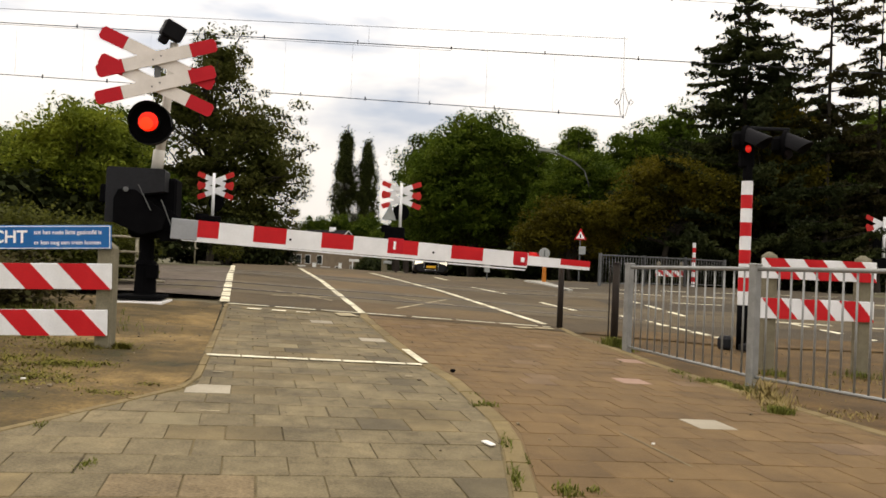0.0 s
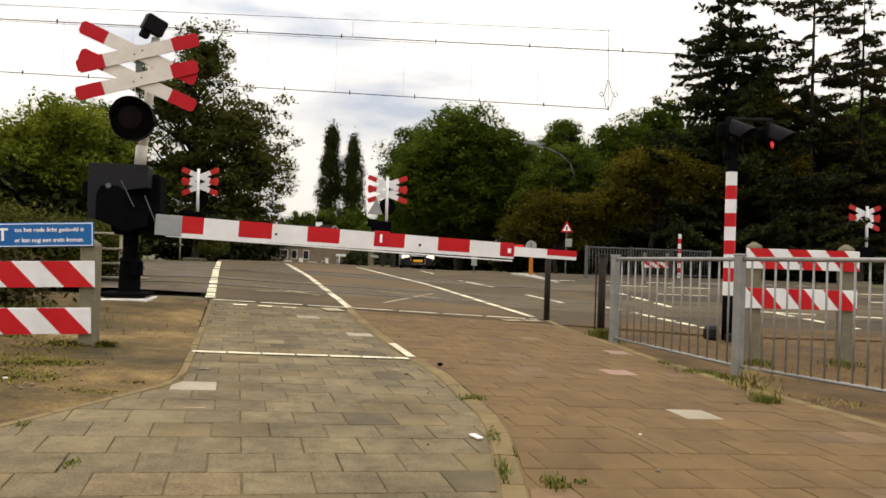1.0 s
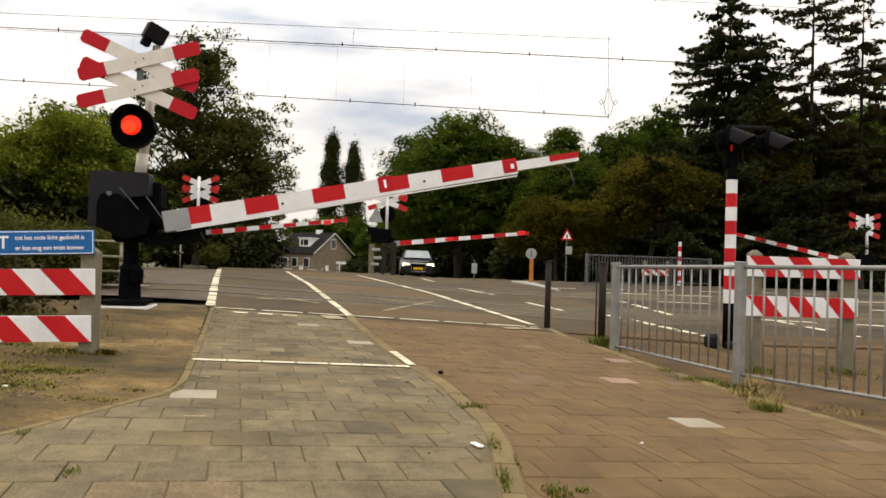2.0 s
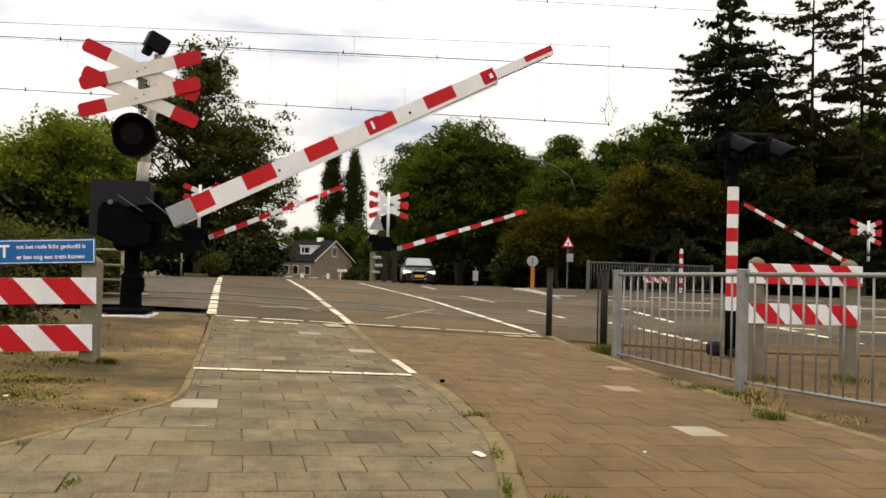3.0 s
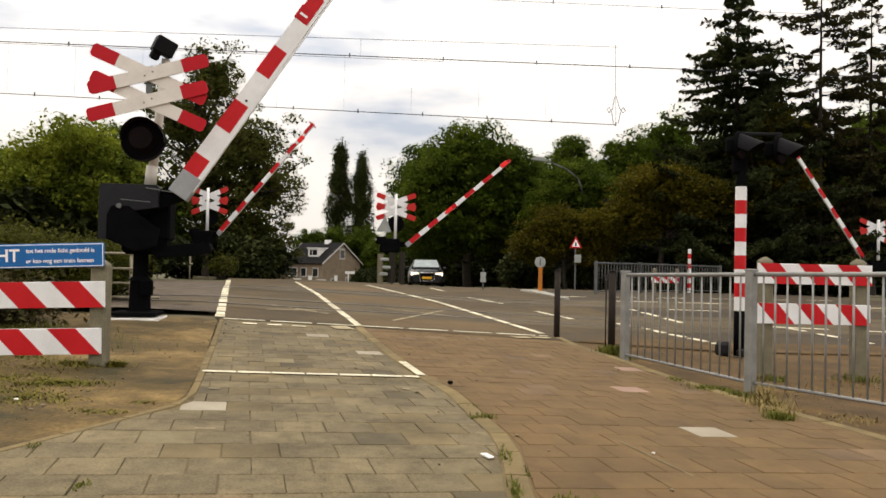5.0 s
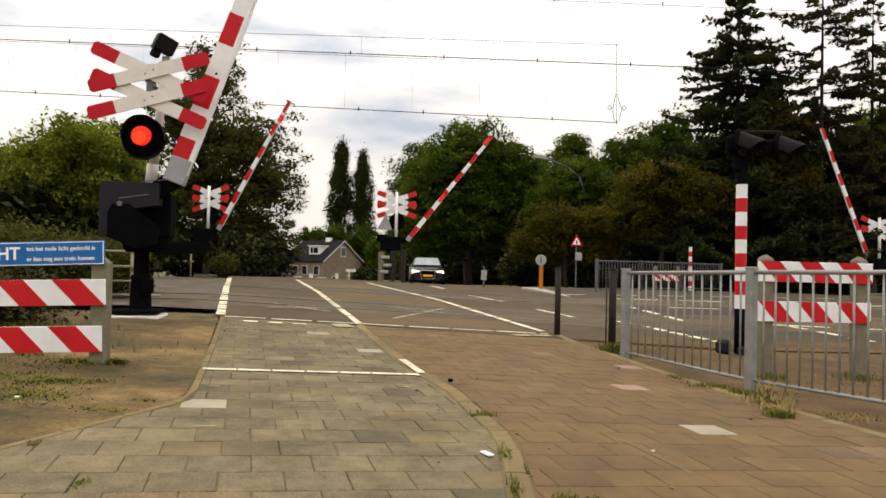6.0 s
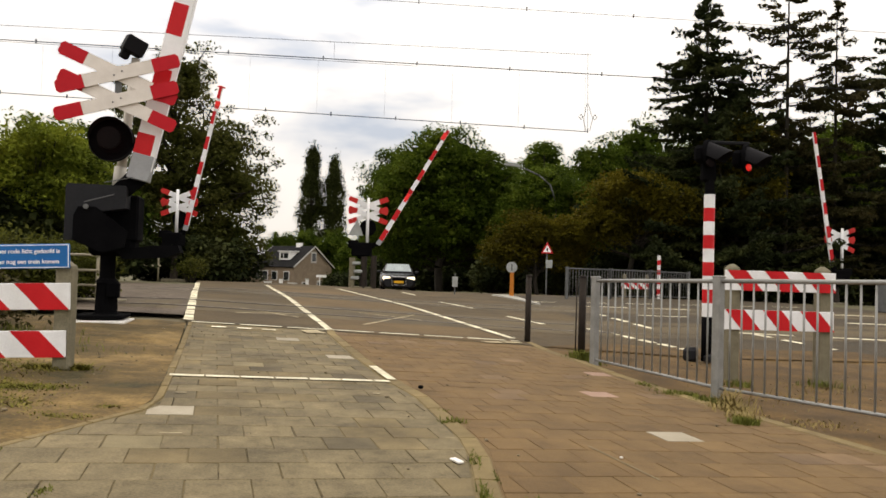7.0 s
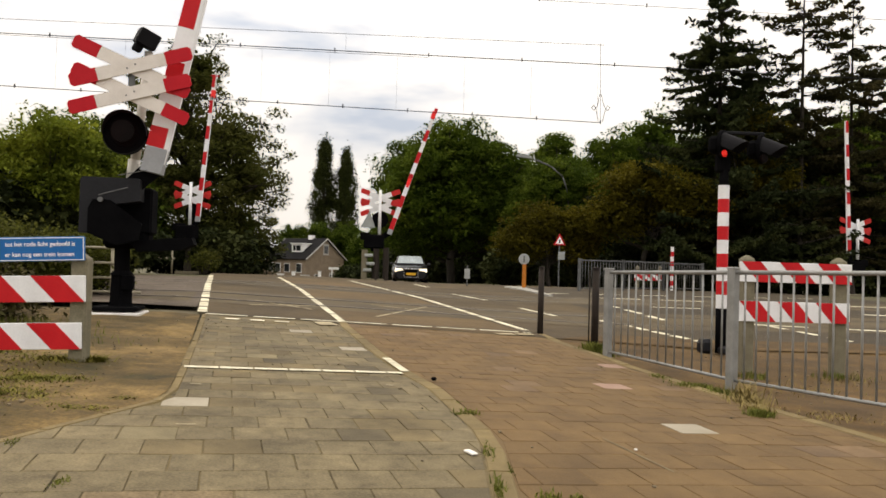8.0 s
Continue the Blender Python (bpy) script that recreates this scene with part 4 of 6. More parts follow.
def left_guard():
    k = 6.5 / 7.35
    gz = ground_z(-2.9, 6.5)
    base = thing("guard_barrier", pose(0, 6.5, gz, 0, 0, 0), "two red-white striped boards on rough concrete posts", "guard barrier", "striped guard barriers")
    right = -3.19 * k
    w = 1.75
    for zc, dx in ((0.713, 0.0), (0.265, -0.02)):
        b = striped_board(base, (w, 0.25 * k), 3.66, 0.21, 0.344)
        b.matrix_basis = pose(right - w / 2 + dx, 0, 1.027 + (zc - 1.05) * k - gz, 0, -1.9, 0)
    concrete_post("post", base, right - 0.07, 0.085, -0.05, 1.05 + (1.0 - 1.05) * k - gz, 0.135)
    concrete_post("post", base, right - 1.62, 0.085, -0.05, 1.05 + (1.0 - 1.05) * k - gz, 0.135)
    sign = thing("wait_sign", pose(0, 6.5, gz, 0, 0, 0), "blue enamel sign with white words on a concrete post", "sign")
    z = 1.022 + (1.10 - 1.05) * k - gz
    sx = right - 0.005
    sw, sh = 1.30, 0.232 * k
    pivot = pose(sx - sw / 2, -0.02, z, 0, -2.4, 0)
    rim = part("panel", box_mesh((sw, 0.022, sh), (0, 0, 0), None, 0.008), M_blue, sign, "blue panel")
    rim.matrix_basis = pivot
    bm = bmesh.new()
    for dz in (-1, 1):
        add_box(bm, (sw - 0.012, 0.003, 0.006), (0, -0.0125, dz * (sh / 2 - 0.010)))
    for dx in (-1, 1):
        add_box(bm, (0.006, 0.003, sh - 0.026), (dx * (sw / 2 - 0.009), -0.0125, 0))
    part("border", bm, M_sign_white, rim, "thin white border")

    def words(text, size, x, zc, bold=0.0):
        cu = bpy.data.curves.new("words", "FONT")
        cu.body, cu.size, cu.extrude, cu.offset = text, size, 0.001, bold
        cu.align_x, cu.align_y = "LEFT", "CENTER"
        ob = new("lettering", cu)
        dg = bpy.context.evaluated_depsgraph_get()
        me = bpy.data.meshes.new_from_object(ob.evaluated_get(dg))
        bpy.data.objects.remove(ob)
        me.materials.clear()
        me.materials.append(M_sign_white)
        t = new("lettering", me)
        t.parent = rim
        t.matrix_basis = pose(x, -0.0135, zc, 90, 0, 0)
        return tagged(t, "white lettering")
    words("WACHT", 0.148, -sw / 2 + 0.035, 0.0, 0.003)
    words("tot het rode licht gedoofd is", 0.0505, sw / 2 - 0.655, sh * 0.20, 0.0007)
    words("er kan nog een trein komen", 0.0505, sw / 2 - 0.655, -sh * 0.22, 0.0007)


left_guard()


def right_guard():
    gz = ground_z(4.6, 9.35)
    base = thing("guard_barrier", pose(4.62, 9.36, gz, 0, 0, 3.5), "red-white striped boards on two concrete posts behind the railing", "guard barrier", "striped guard barriers")
    k = 9.36 / 9.15
    w = 1.45
    for zc, dx in ((1.055, 0.01), (0.578, -0.01)):
        b = striped_board(base, (w, 0.245 * k), 2.96, 0.22, 0.02)
        b.matrix_basis = pose(dx, 0, 1.05 + (zc - 1.05) * k - gz, 0, 0.2, 0)
    for x in (-0.58, 0.62):
        concrete_post("post", base, x, 0.09, -0.05, 1.21 - gz, 0.15)


right_guard()


def fence_panel(a, b, n, za, zb, post_first=True, post_last=True, h=1.14, name="railing", label="galvanised steel railing with upright bars", r=0.022, steel=None, h2=None):
    """A railing from a to b: posts, two rails and upright bars."""
    steel, h2 = steel or M_galv, h2 or h
    a, b = Vector((*a, za)), Vector((*b, zb))
    base = thing(name, Matrix.Translation(a), label, "railing", "railings beside the paths")
    d = b - a
    for wanted, at, tall in ((post_first, Vector((0, 0, 0)), h), (post_last, d, h2)):
        if not wanted:
            continue
        bm = bmesh.new()
        add_box(bm, (0.09, 0.09, tall + 0.18), (at.x, at.y, at.z + tall / 2 - 0.05), rot_z(30), 0.008)
        add_box(bm, (0.10, 0.10, 0.022), (at.x, at.y, at.z + tall + 0.045), rot_z(30), 0.006)
        part("post", bm, steel, base, "square post with a cap")
    up = Vector((0, 0, 1))
    part("top_rail", tube_mesh(up * h, d + up * h2, r, seg=12), steel, base, "round top rail", True)
    part("bottom_rail", tube_mesh(up * 0.09, d + up * 0.09, r * 0.8, seg=10), steel, base, "round bottom rail", True)
    one = part("bar", tube_mesh((0, 0, 0), (0, 0, 1), 0.0105, seg=8), steel, base, "", True)
    for k in range(1, n):
        bar = one if k == 1 else new("bar", one.data)
        bar.parent = base
        bar.matrix_basis = Matrix.Translation(d * (k / n) + up * 0.09) @ Matrix.Diagonal((1, 1, h + (h2 - h) * k / n - 0.09, 1))
    return base


FA, FB, FC, FD = (2.432, 9.90), (3.135, 7.63), (4.39, 5.71), (5.25, 4.40)
fence_panel(FA, FB, 15, -0.121, -0.124, True, True, 1.118, h2=1.166)
fence_panel((3.14, 7.62), FC, 18, -0.124, -0.136, False, True, 1.168, h2=1.226)
fence_panel(FC, FD, 15, -0.136, -0.14, False, True, 1.226, h2=1.25)
for a, b, n in (((5.33, 25.8), (7.2, 27.2), 15), ((7.2, 27.2), (9.1, 28.6), 15), ((9.1, 28.6), (11.1, 30.0), 15)):
    fence_panel(a, b, n, ground_z(*a), ground_z(*b), True, True, 1.05, "railing", "galvanised railing across the road before dark trees", 0.022, M_galv_dark)


def guard_post(x, y, h, r, label):
    base = thing("bollard", on_ground(x, y), label, "bollard", "dark steel posts")
    part("shaft", tube_mesh((0, 0, -0.05), (0, 0, h), r, r * 0.95, 14), M_brown_steel, base, "", True)
    part("cap", tube_mesh((0, 0, h), (0, 0, h + 0.025), r * 1.15, r * 0.8, 14), M_brown_steel, base, "", True)


guard_post(1.90, 12.14, 1.04, 0.048, "dark brown steel post at the path's edge")
guard_post(2.56, 11.2, 1.10, 0.054, "dark brown steel post beside the railing")
guard_post(2.47, 11.2, 1.05, 0.01, "thin steel rod beside a post")


def hand_rail():
    base = thing("hand_rail", pose(-6.0, 13.6, ground_z(-5, 13.6), 0, 0, 8), "weathered steel hand rail beside the tracks", "railing")
    h = 1.16 - ground_z(-5, 13.6)
    for z in (h, h - 0.27, h - 0.53, h - 0.78):
        part("rail", tube_mesh((-3.2, 0, z + 0.03), (0.62 + (h - z) * 0.5, 0, z), 0.022, seg=8), M_handrail, base, "", True)
    for x in (-3.0, -1.5, 0.5):
        part("post", tube_mesh((x, 0.03, -0.05), (x, 0.03, h), 0.028, seg=8), M_handrail, base, "", True)
    base2 = thing("hand_rail", pose(-10.6, 27.8, ground_z(-5, 27.8), 0, 0, 4), "weathered steel hand rail before dark bushes", "railing")
    for z in (0.95, 0.5):
        part("rail", tube_mesh((-5, 0, z), (1.6, 0, z), 0.03, seg=8), M_handrail, base2, "", True)
    for x in (-4.6, -2.4, -0.2, 1.5):
        part("post", tube_mesh((x, 0.03, -0.05), (x, 0.03, 0.95), 0.03, seg=8), M_handrail, base2, "", True)


hand_rail()


def warning_sign():
    base = thing("warning_sign", on_ground(6.1, 34.0), "red-bordered triangular warning sign with a white plate on a pole", "traffic sign")
    z = 2.25 - ground_z(6.1, 34)
    part("pole", tube_mesh((0, 0.03, -0.1), (0, 0.03, z + 0.25), 0.035, seg=10), M_galv_dark, base)
    s = 0.28
    part("triangle", prism([(-s, -0.25), (s, -0.25), (0, 0.27)], -0.02, 0.0), M_red, base, "red triangle").matrix_basis = Matrix.Translation((0, 0, z))
    part("panel", prism([(-s * 0.66, -0.19), (s * 0.66, -0.19), (0, 0.14)], -0.026, -0.021), M_sign_white, base, "white field").matrix_basis = Matrix.Translation((0, 0, z))
    part("symbol", box_mesh((0.06, 0.004, 0.16), (0, -0.029, z - 0.08), None), M_black, base, "black upright bar")
    part("plate", box_mesh((0.30, 0.02, 0.36), (0.10, -0.01, z - 0.72), None, 0.006), M_sign_back, base, "pale plate")


def round_sign():
    base = thing("round_sign", on_ground(3.52, 26.3), "round pale sign on an orange post at the traffic island", "traffic sign")
    part("post", tube_mesh((0.0, 0.03, 0.0), (0.0, 0.03, 0.85), 0.075, 0.07, 12), M_orange, base, "orange guide post")
    part("disc", disc_mesh(0.19, 0.02, 24, (-0.02, 0, 1.03)), M_sign_back, base, "round pale disc")
    part("symbol", box_mesh((0.05, 0.004, 0.22), (-0.02, -0.017, 1.03), None), M_galv_dark, base, "grey upright bar")
    part("rim", tube_mesh((0.0, 0.05, 0.8), (0, 0.05, 1.2), 0.02, seg=8), M_galv_dark, base)


def plate_sign():
    base = thing("plate_sign", on_ground(1.6, 27.3), "small pale plate on a short post beside the road", "sign")
    part("post", tube_mesh((0, 0.02, -0.05), (0, 0.02, 0.75), 0.025, seg=8), M_galv_dark, base)
    part("plate", box_mesh((0.20, 0.015, 0.36), (0, 0, 0.45), None, 0.005), M_sign_back, base, "pale grey plate")


def small_pole():
    base = thing("marker_pole", on_ground(9.72, 29.5), "slim red-white banded pole before dark trees", "marker pole")
    top = 1.05 + (1.77 - 1.05) * 29.5 / 24 - ground_z(9.72, 29.5)
    for k in range(9):
        a, b = top * k / 9, top * (k + 1) / 9
        part("band", open_tube(a, b, 0.062), M_red if k % 2 else M_white, base, "red band" if k % 2 else "white band", True)
    b = thing("guard_barrier", on_ground(8.95, 29.9), "low red-white striped board across the road", "guard barrier", "striped guard barriers")
    br = striped_board(b, (1.2, 0.24), 3, 0.3, 0.05)
    br.matrix_basis = pose(0, 0, 0.48)
    for x in (-0.45, 0.45):
        concrete_post("post", b, x, 0.07, -0.05, 0.9, 0.12)


def street_lamp():
    base = thing("street_lamp", on_ground(8.8, 46), "tall grey street lamp with a curved arm among trees", "street lamp")
    bm = bmesh.new()
    pts = [(0, 0, -0.1), (0, 0, 3.0), (-0.1, 0, 5.6), (-0.45, 0, 6.6), (-1.1, 0, 7.15), (-1.9, 0, 7.5), (-2.4, 0, 7.62)]
    for a, b in zip(pts, pts[1:]):
        add_tube(bm, a, b, 0.05, 0.045, 8)
    part("pole", bm, M_galv_dark, base, "grey curved pole", True)
    part("lamp_head", prism([(-3.35, 7.74), (-2.35, 7.62), (-2.35, 7.74), (-2.6, 7.86), (-3.25, 7.90)], -0.16, 0.16), M_sign_back, base, "pale lamp head")


def relay_cabinet():
    base = thing("relay_cabinet", on_ground(14.6, 22.6, 8), "grey steel relay cabinet beside the tracks", "cabinet")
    part("body", box_mesh((0.62, 0.42, 0.86), (0, 0, 0.45), None, 0.015), M_galv_dark, base, "grey steel body")
    part("lid", box_mesh((0.68, 0.48, 0.05), (0, 0, 0.90), None, 0.012), M_galv_dark, base, "overhanging lid")
    for sx in (-1, 1):
        door = part("door", box_mesh((0.28, 0.012, 0.74), (sx * 0.148, -0.216, 0.46), None, 0.004), M_galv_dark, base, "flat steel door")
        part("handle", box_mesh((0.02, 0.02, 0.10), (sx * 0.04, -0.23, 0.5), None, 0.004), M_black, door, "black handle")


relay_cabinet()
warning_sign()
round_sign()
plate_sign()
small_pole()
street_lamp()


# ---- overhead line ----
def wire(name, a, b, sag, r, knots=(), parent=None, n=24):
    a, b = Vector(a), Vector(b)
    bm = bmesh.new()
    pts = [a.lerp(b, k / n) - Vector((0, 0, sag * 4 * (k / n) * (1 - k / n))) for k in range(n + 1)]
    for p, q in zip(pts, pts[1:]):
        add_tube(bm, p, q, r, seg=6, cap=False)
    for f in knots:
        c = a.lerp(b, f) - Vector((0, 0, sag * 4 * f * (1 - f)))
        add_box(bm, (0.03, 0.03, 0.11), c + Vector((0, 0, 0.02)))
    return part(name, bm, M_wire, parent)


def overhead_line():
    base = thing("overhead_line", pose(0, 22, 0), "dark overhead railway wires with droppers across the sky", "overhead line")
    far = 38
    def ext(p, q, x):
        f = (x - p[0]) / (q[0] - p[0])
        return (x, 0, p[1] + (q[1] - p[1]) * f)
    c0, c1 = (-5.81, 5.58), (5.0, 5.27)
    m0, m1 = (-13.1, 7.29), (7.4, 6.93)
    t0, t1 = (-12.78, 7.69), (5.08, 7.54)
    k = [i / 42 for i in range(43)]
    wire("contact_wire", ext(c0, c1, -far), ext(c0, c1, 5.05), 0, 0.011, [i / 23 for i in range(24)], base)
    wire("messenger_wire", ext(m0, m1, -far), ext(m0, m1, far), 0, 0.013, [i / 28 for i in range(29)], base)
    wire("messenger_wire", ext((-13.1, 7.24), (7.4, 6.86), -far), ext((-13.1, 7.24), (7.4, 6.86), 0), 0, 0.006, (), base)
    wire("upper_wire", ext(t0, t1, -far), ext(t0, t1, 5.1), 0, 0.007, (), base)
    h0 = ext((0.35 * 22 / 17, 1.05 + 6.02 * 22 / 17), (6.08 * 22 / 17, 1.05 + 5.9 * 22 / 17), -far)
    wire("upper_wire", h0, ext((0.45, 8.84), (7.87, 8.69), far), 0, 0.008, [i / 24 for i in range(25)], base)
    for x in np.arange(-36, 5, 1.95):
        a, b = ext(c0, c1, x), ext(m0, m1, x)
        part("dropper", tube_mesh(a, b, 0.0025, seg=5), M_wire, base)
    for x in (-35, -24, -13.3, -2.4):
        part("dropper", tube_mesh(ext(m0, m1, x), ext(t0, t1, x), 0.004, seg=5), M_wire, base)
    # the hanging loop where the contact wire ends
    bm = bmesh.new()
    add_tube(bm, (5.05, 0, 5.27), (5.0, 0, 7.6), 0.006, seg=6)
    for s in (-1, 1):
        pts = [(5.03 + s * 0.02, 0, 6.1), (5.05 + s * 0.10, 0, 5.75), (5.05 + s * 0.20, 0, 5.62), (5.05 + s * 0.27, 0, 5.70), (5.05 + s * 0.20, 0, 5.78), (5.05 + s * 0.14, 0, 5.66), (5.05 + s * 0.06, 0, 5.30)]
        for p, q in zip(pts, pts[1:]):
            add_tube(bm, p, q, 0.008, seg=6)
    part("wire_loop", bm, M_wire, base, "hanging loop of wire")


overhead_line()


# ---- trees and shrubs ----
def leaf_mesh(name, centres, size, mat, rng, long=1.6, droop=0.0, flat=0.28):
    """Many small pointed leaves, each a folded four-sided blade of its own."""
    n = len(centres)
    d = rng.normal(size=(n, 3))
    d[:, 2] = d[:, 2] * 0.7 - droop
    d /= np.linalg.norm(d, axis=1)[:, None]
    up = rng.normal(size=(n, 3)) * flat + np.array([0, 0, 1.0]) * (1 - flat)
    s = np.cross(d, up)
    s /= np.linalg.norm(s, axis=1)[:, None] + 1e-9
    h = np.cross(s, d)
    w = (np.asarray(size) * rng.uniform(0.6, 1.35, n))[:, None]
    v = np.stack([centres - d * w * long / 2, centres + s * w * 0.5 + h * w * 0.12, centres + d * w * long / 2, centres - s * w * 0.5 + h * w * 0.12], 1).reshape(-1, 3)
    me = bpy.data.meshes.new(name)
    me.vertices.add(4 * n)
    me.vertices.foreach_set("co", v.astype(np.float32).ravel())
    me.loops.add(4 * n)
    me.loops.foreach_set("vertex_index", np.arange(4 * n, dtype=np.int32))
    me.polygons.add(n)
    me.polygons.foreach_set("loop_start", np.arange(0, 4 * n, 4, dtype=np.int32))
    me.update(calc_edges=True)
    me.validate()
    me.materials.append(mat)
    return me


def crown(parent, centres, size, mat, rng, label="", **kw):
    ob = new("crown", leaf_mesh("crown", np.array(centres), size, mat, rng, **kw))
    ob.parent = parent
    return tagged(ob, label)


def limb(bm, a, b, r0, r1, rng, bends=3):
    a, b = Vector(a), Vector(b)
    pts = [a.lerp(b, k / bends) + Vector(rng.normal(size=3) * (b - a).length * 0.05 * (0 < k < bends)) for k in range(bends + 1)]
    for k in range(bends):
        add_tube(bm, pts[k], pts[k + 1], r0 + (r1 - r0) * k / bends, r0 + (r1 - r0) * (k + 1) / bends, 7, False)


def broadleaf(x, y, lobes, label, mat=None, n=9000, size=0.17, trunk=0.22, seed=1, clump=0.55, per=70, name="tree", loose=0.0, category="tree", group="broadleaf trees", core_to=0.72):
    """A tree: tapered trunk, limbs to the lobes, and a crown of leaf clumps. lobes: x, y, z, radii."""
    rng = np.random.default_rng(seed)
    n, size, clump = int(n * 2.3), size * 0.64, clump * 0.92
    base = thing(name, on_ground(x, y), label, category, group)
    vol = np.array([l[3] * l[4] * l[5] for l in lobes]) ** 0.67
    vol = vol / vol.sum()
    cl = []
    tips = []
    for l, f in zip(lobes, vol):
        k = max(3, int(n * f / per))
        d = rng.normal(size=(k, 3))
        d /= np.linalg.norm(d, axis=1)[:, None]
        r = rng.uniform(0.45, 1.0, k) ** 0.6
        r *= 1 + loose * rng.normal(size=k)
        c = np.array(l[:3]) + d * r[:, None] * np.array(l[3:])
        for q in c:
            m = int(per * rng.uniform(0.5, 1.5))
            off = rng.normal(size=(m, 3))
            off *= (clump * 1.75 * rng.random(m) ** 0.45 / np.linalg.norm(off, axis=1))[:, None] * np.array([1, 1, 0.62]) * rng.uniform(0.55, 1.25)
            cl.append(q + off)
        tips += [q for q in c[: max(2, k // 5)]]
    # larger leaves deep inside the lobes keep the light out
    core = []
    for l, f in zip(lobes, vol):
        k = int(n * f * 0.16)
        d = rng.normal(size=(k, 3))
        d *= (rng.random(k) ** 0.4 * core_to / np.linalg.norm(d, axis=1))[:, None]
        core.append(np.array(l[:3]) + d * np.array(l[3:]))
    outer = sum(len(c) for c in cl)
    cl = np.concatenate(cl + core)
    sizes = np.full(len(cl), size)
    sizes[outer:] *= 2.6
    keep = cl[:, 2] > 0.05
    cl, sizes = cl[keep], sizes[keep]
    bm = bmesh.new()
    top = max(l[2] + l[5] * 0.4 for l in lobes)
    limb(bm, (0, 0, -0.2), (rng.normal() * 0.2, rng.normal() * 0.2, top), trunk, trunk * 0.25, rng, 5)
    for q in tips:
        h = max(0.4, q[2] * rng.uniform(0.55, 0.85))
        limb(bm, (0, 0, min(h, top)), q, trunk * 0.25, 0.02, rng, 3)
    part("trunk", bm, M_bark, base, "dark trunk with limbs", True)
    crown(base, cl, sizes, mat or M_leaf, rng)
    return base


def spruce(x, y, h, r, label, seed, gaps=0.0, bare=0.12, mat=None, size=0.13, droop=0.3, lift=0.28, apart=0.5, boughs=7, taper=0.9, dense=1.0, girth=1.0):
    """A conifer: straight trunk, whorls of boughs that droop and turn up at their tips, with side twigs hung with needles."""
    rng = np.random.default_rng(seed)
    base = thing("spruce_tree", on_ground(x, y), label, "tree", "conifers")
    bm = bmesh.new()
    add_tube(bm, (0, 0, -0.2), (0, 0, h * 0.55), h * 0.012 * girth, h * 0.008 * girth, 9, False)
    add_tube(bm, (0, 0, h * 0.55), (0, 0, h), h * 0.008 * girth, 0.015, 8, False)
    cl = []
    z = h * bare
    while z < h - 0.25:
        f = z / h
        whorl = rng.uniform(0.78, 1.1)
        turn = rng.uniform(0, math.tau)
        count = boughs if f < 0.85 else max(4, boughs - 2)
        for b in range(count):
            if rng.random() < gaps:
                continue
            a = turn + (b + rng.uniform(-0.35, 0.35)) * math.tau / count
            reach = (r * (1 - f) ** taper + 0.15) * whorl * rng.uniform(0.5, 1.22)
            z0 = z + rng.uniform(-0.9, 0.9) * apart
            out, side = np.array([math.cos(a), math.sin(a), 0]), np.array([-math.sin(a), math.cos(a), 0])
            sag, up = droop * rng.uniform(0.3, 1.6), lift * rng.uniform(0.5, 1.5)

            def on(t):
                return out * reach * t + np.array([0, 0, z0 + reach * (-sag * t + up * t * t)])
            add_tube(bm, tuple(on(0)), tuple(on(0.5)), 0.035 * (1.2 - f), 0.022 * (1.2 - f), 5, False)
            add_tube(bm, tuple(on(0.5)), tuple(on(1.0)), 0.022 * (1.2 - f), 0.006, 5, False)
            steps = max(3, int(reach / 0.24))
            for k in range(1, steps + 1):
                t = 0.12 + 0.88 * k / steps
                c = on(t)
                for sgn in (-1, 1):
                    long = (0.16 + 0.30 * reach * (1.04 - t) * min(1, t * 2.2)) * rng.uniform(0.5, 1.25)
                    way = side * sgn * 0.8 + out * 0.6 + np.array([0, 0, -0.18 + rng.normal() * 0.12])
                    m = max(4, int(long / 0.045 * 1.5 * dense))
                    u = rng.random(m)[:, None]
                    off = rng.normal(size=(m, 3)) * np.array([0.036, 0.036, 0.034])
                    off[:, 2] -= rng.random(m) * 0.10
                    cl.append(c + way * long * u + off)
        z += apart * rng.uniform(0.7, 1.3) * (1.15 - 0.5 * f)
    top = np.stack([rng.normal(size=120) * 0.06, rng.normal(size=120) * 0.06, h - np.abs(rng.normal(size=120)) * 0.4], 1)
    cl.append(top)
    cl = np.concatenate(cl)
    part("trunk", bm, M_bark, base, "dark straight trunk with boughs", True)
    crown(base, cl, size * 0.86, mat or M_needle, rng, long=2.7, droop=0.3, flat=0.5)
    return base


def poplar(x, y, h, r, seed, label):
    rng = np.random.default_rng(seed)
    base = thing("poplar_tree", on_ground(x, y), label, "tree", "poplars")
    bm = bmesh.new()
    add_tube(bm, (0, 0, -0.5), (0, 0, h * 0.95), 0.5, 0.05, 8, False)
    cl = []
    for k in range(150):
        f = rng.uniform(0.03, 1.0)
        w = r * (math.sin(math.pi * min(1.0, (f * 0.86 + 0.12))) ** 0.7) * rng.uniform(0.2, 1.0)
        a = rng.uniform(0, math.tau)
        c = np.array([math.cos(a) * w, math.sin(a) * w, h * f])
        add_tube(bm, (0, 0, max(0.5, h * f - 2.5)), tuple(c), 0.08, 0.02, 5, False)
        m = 170
        cl.append(c + rng.normal(size=(m, 3)) * np.array([0.42, 0.42, 0.95]))
    part("trunk", bm, M_bark, base, "dark trunk with upright limbs", True)
    crown(base, np.concatenate(cl), 0.28, M_poplar, rng)
    return base


DARK = "dense dark green leafy tree behind the crossing"
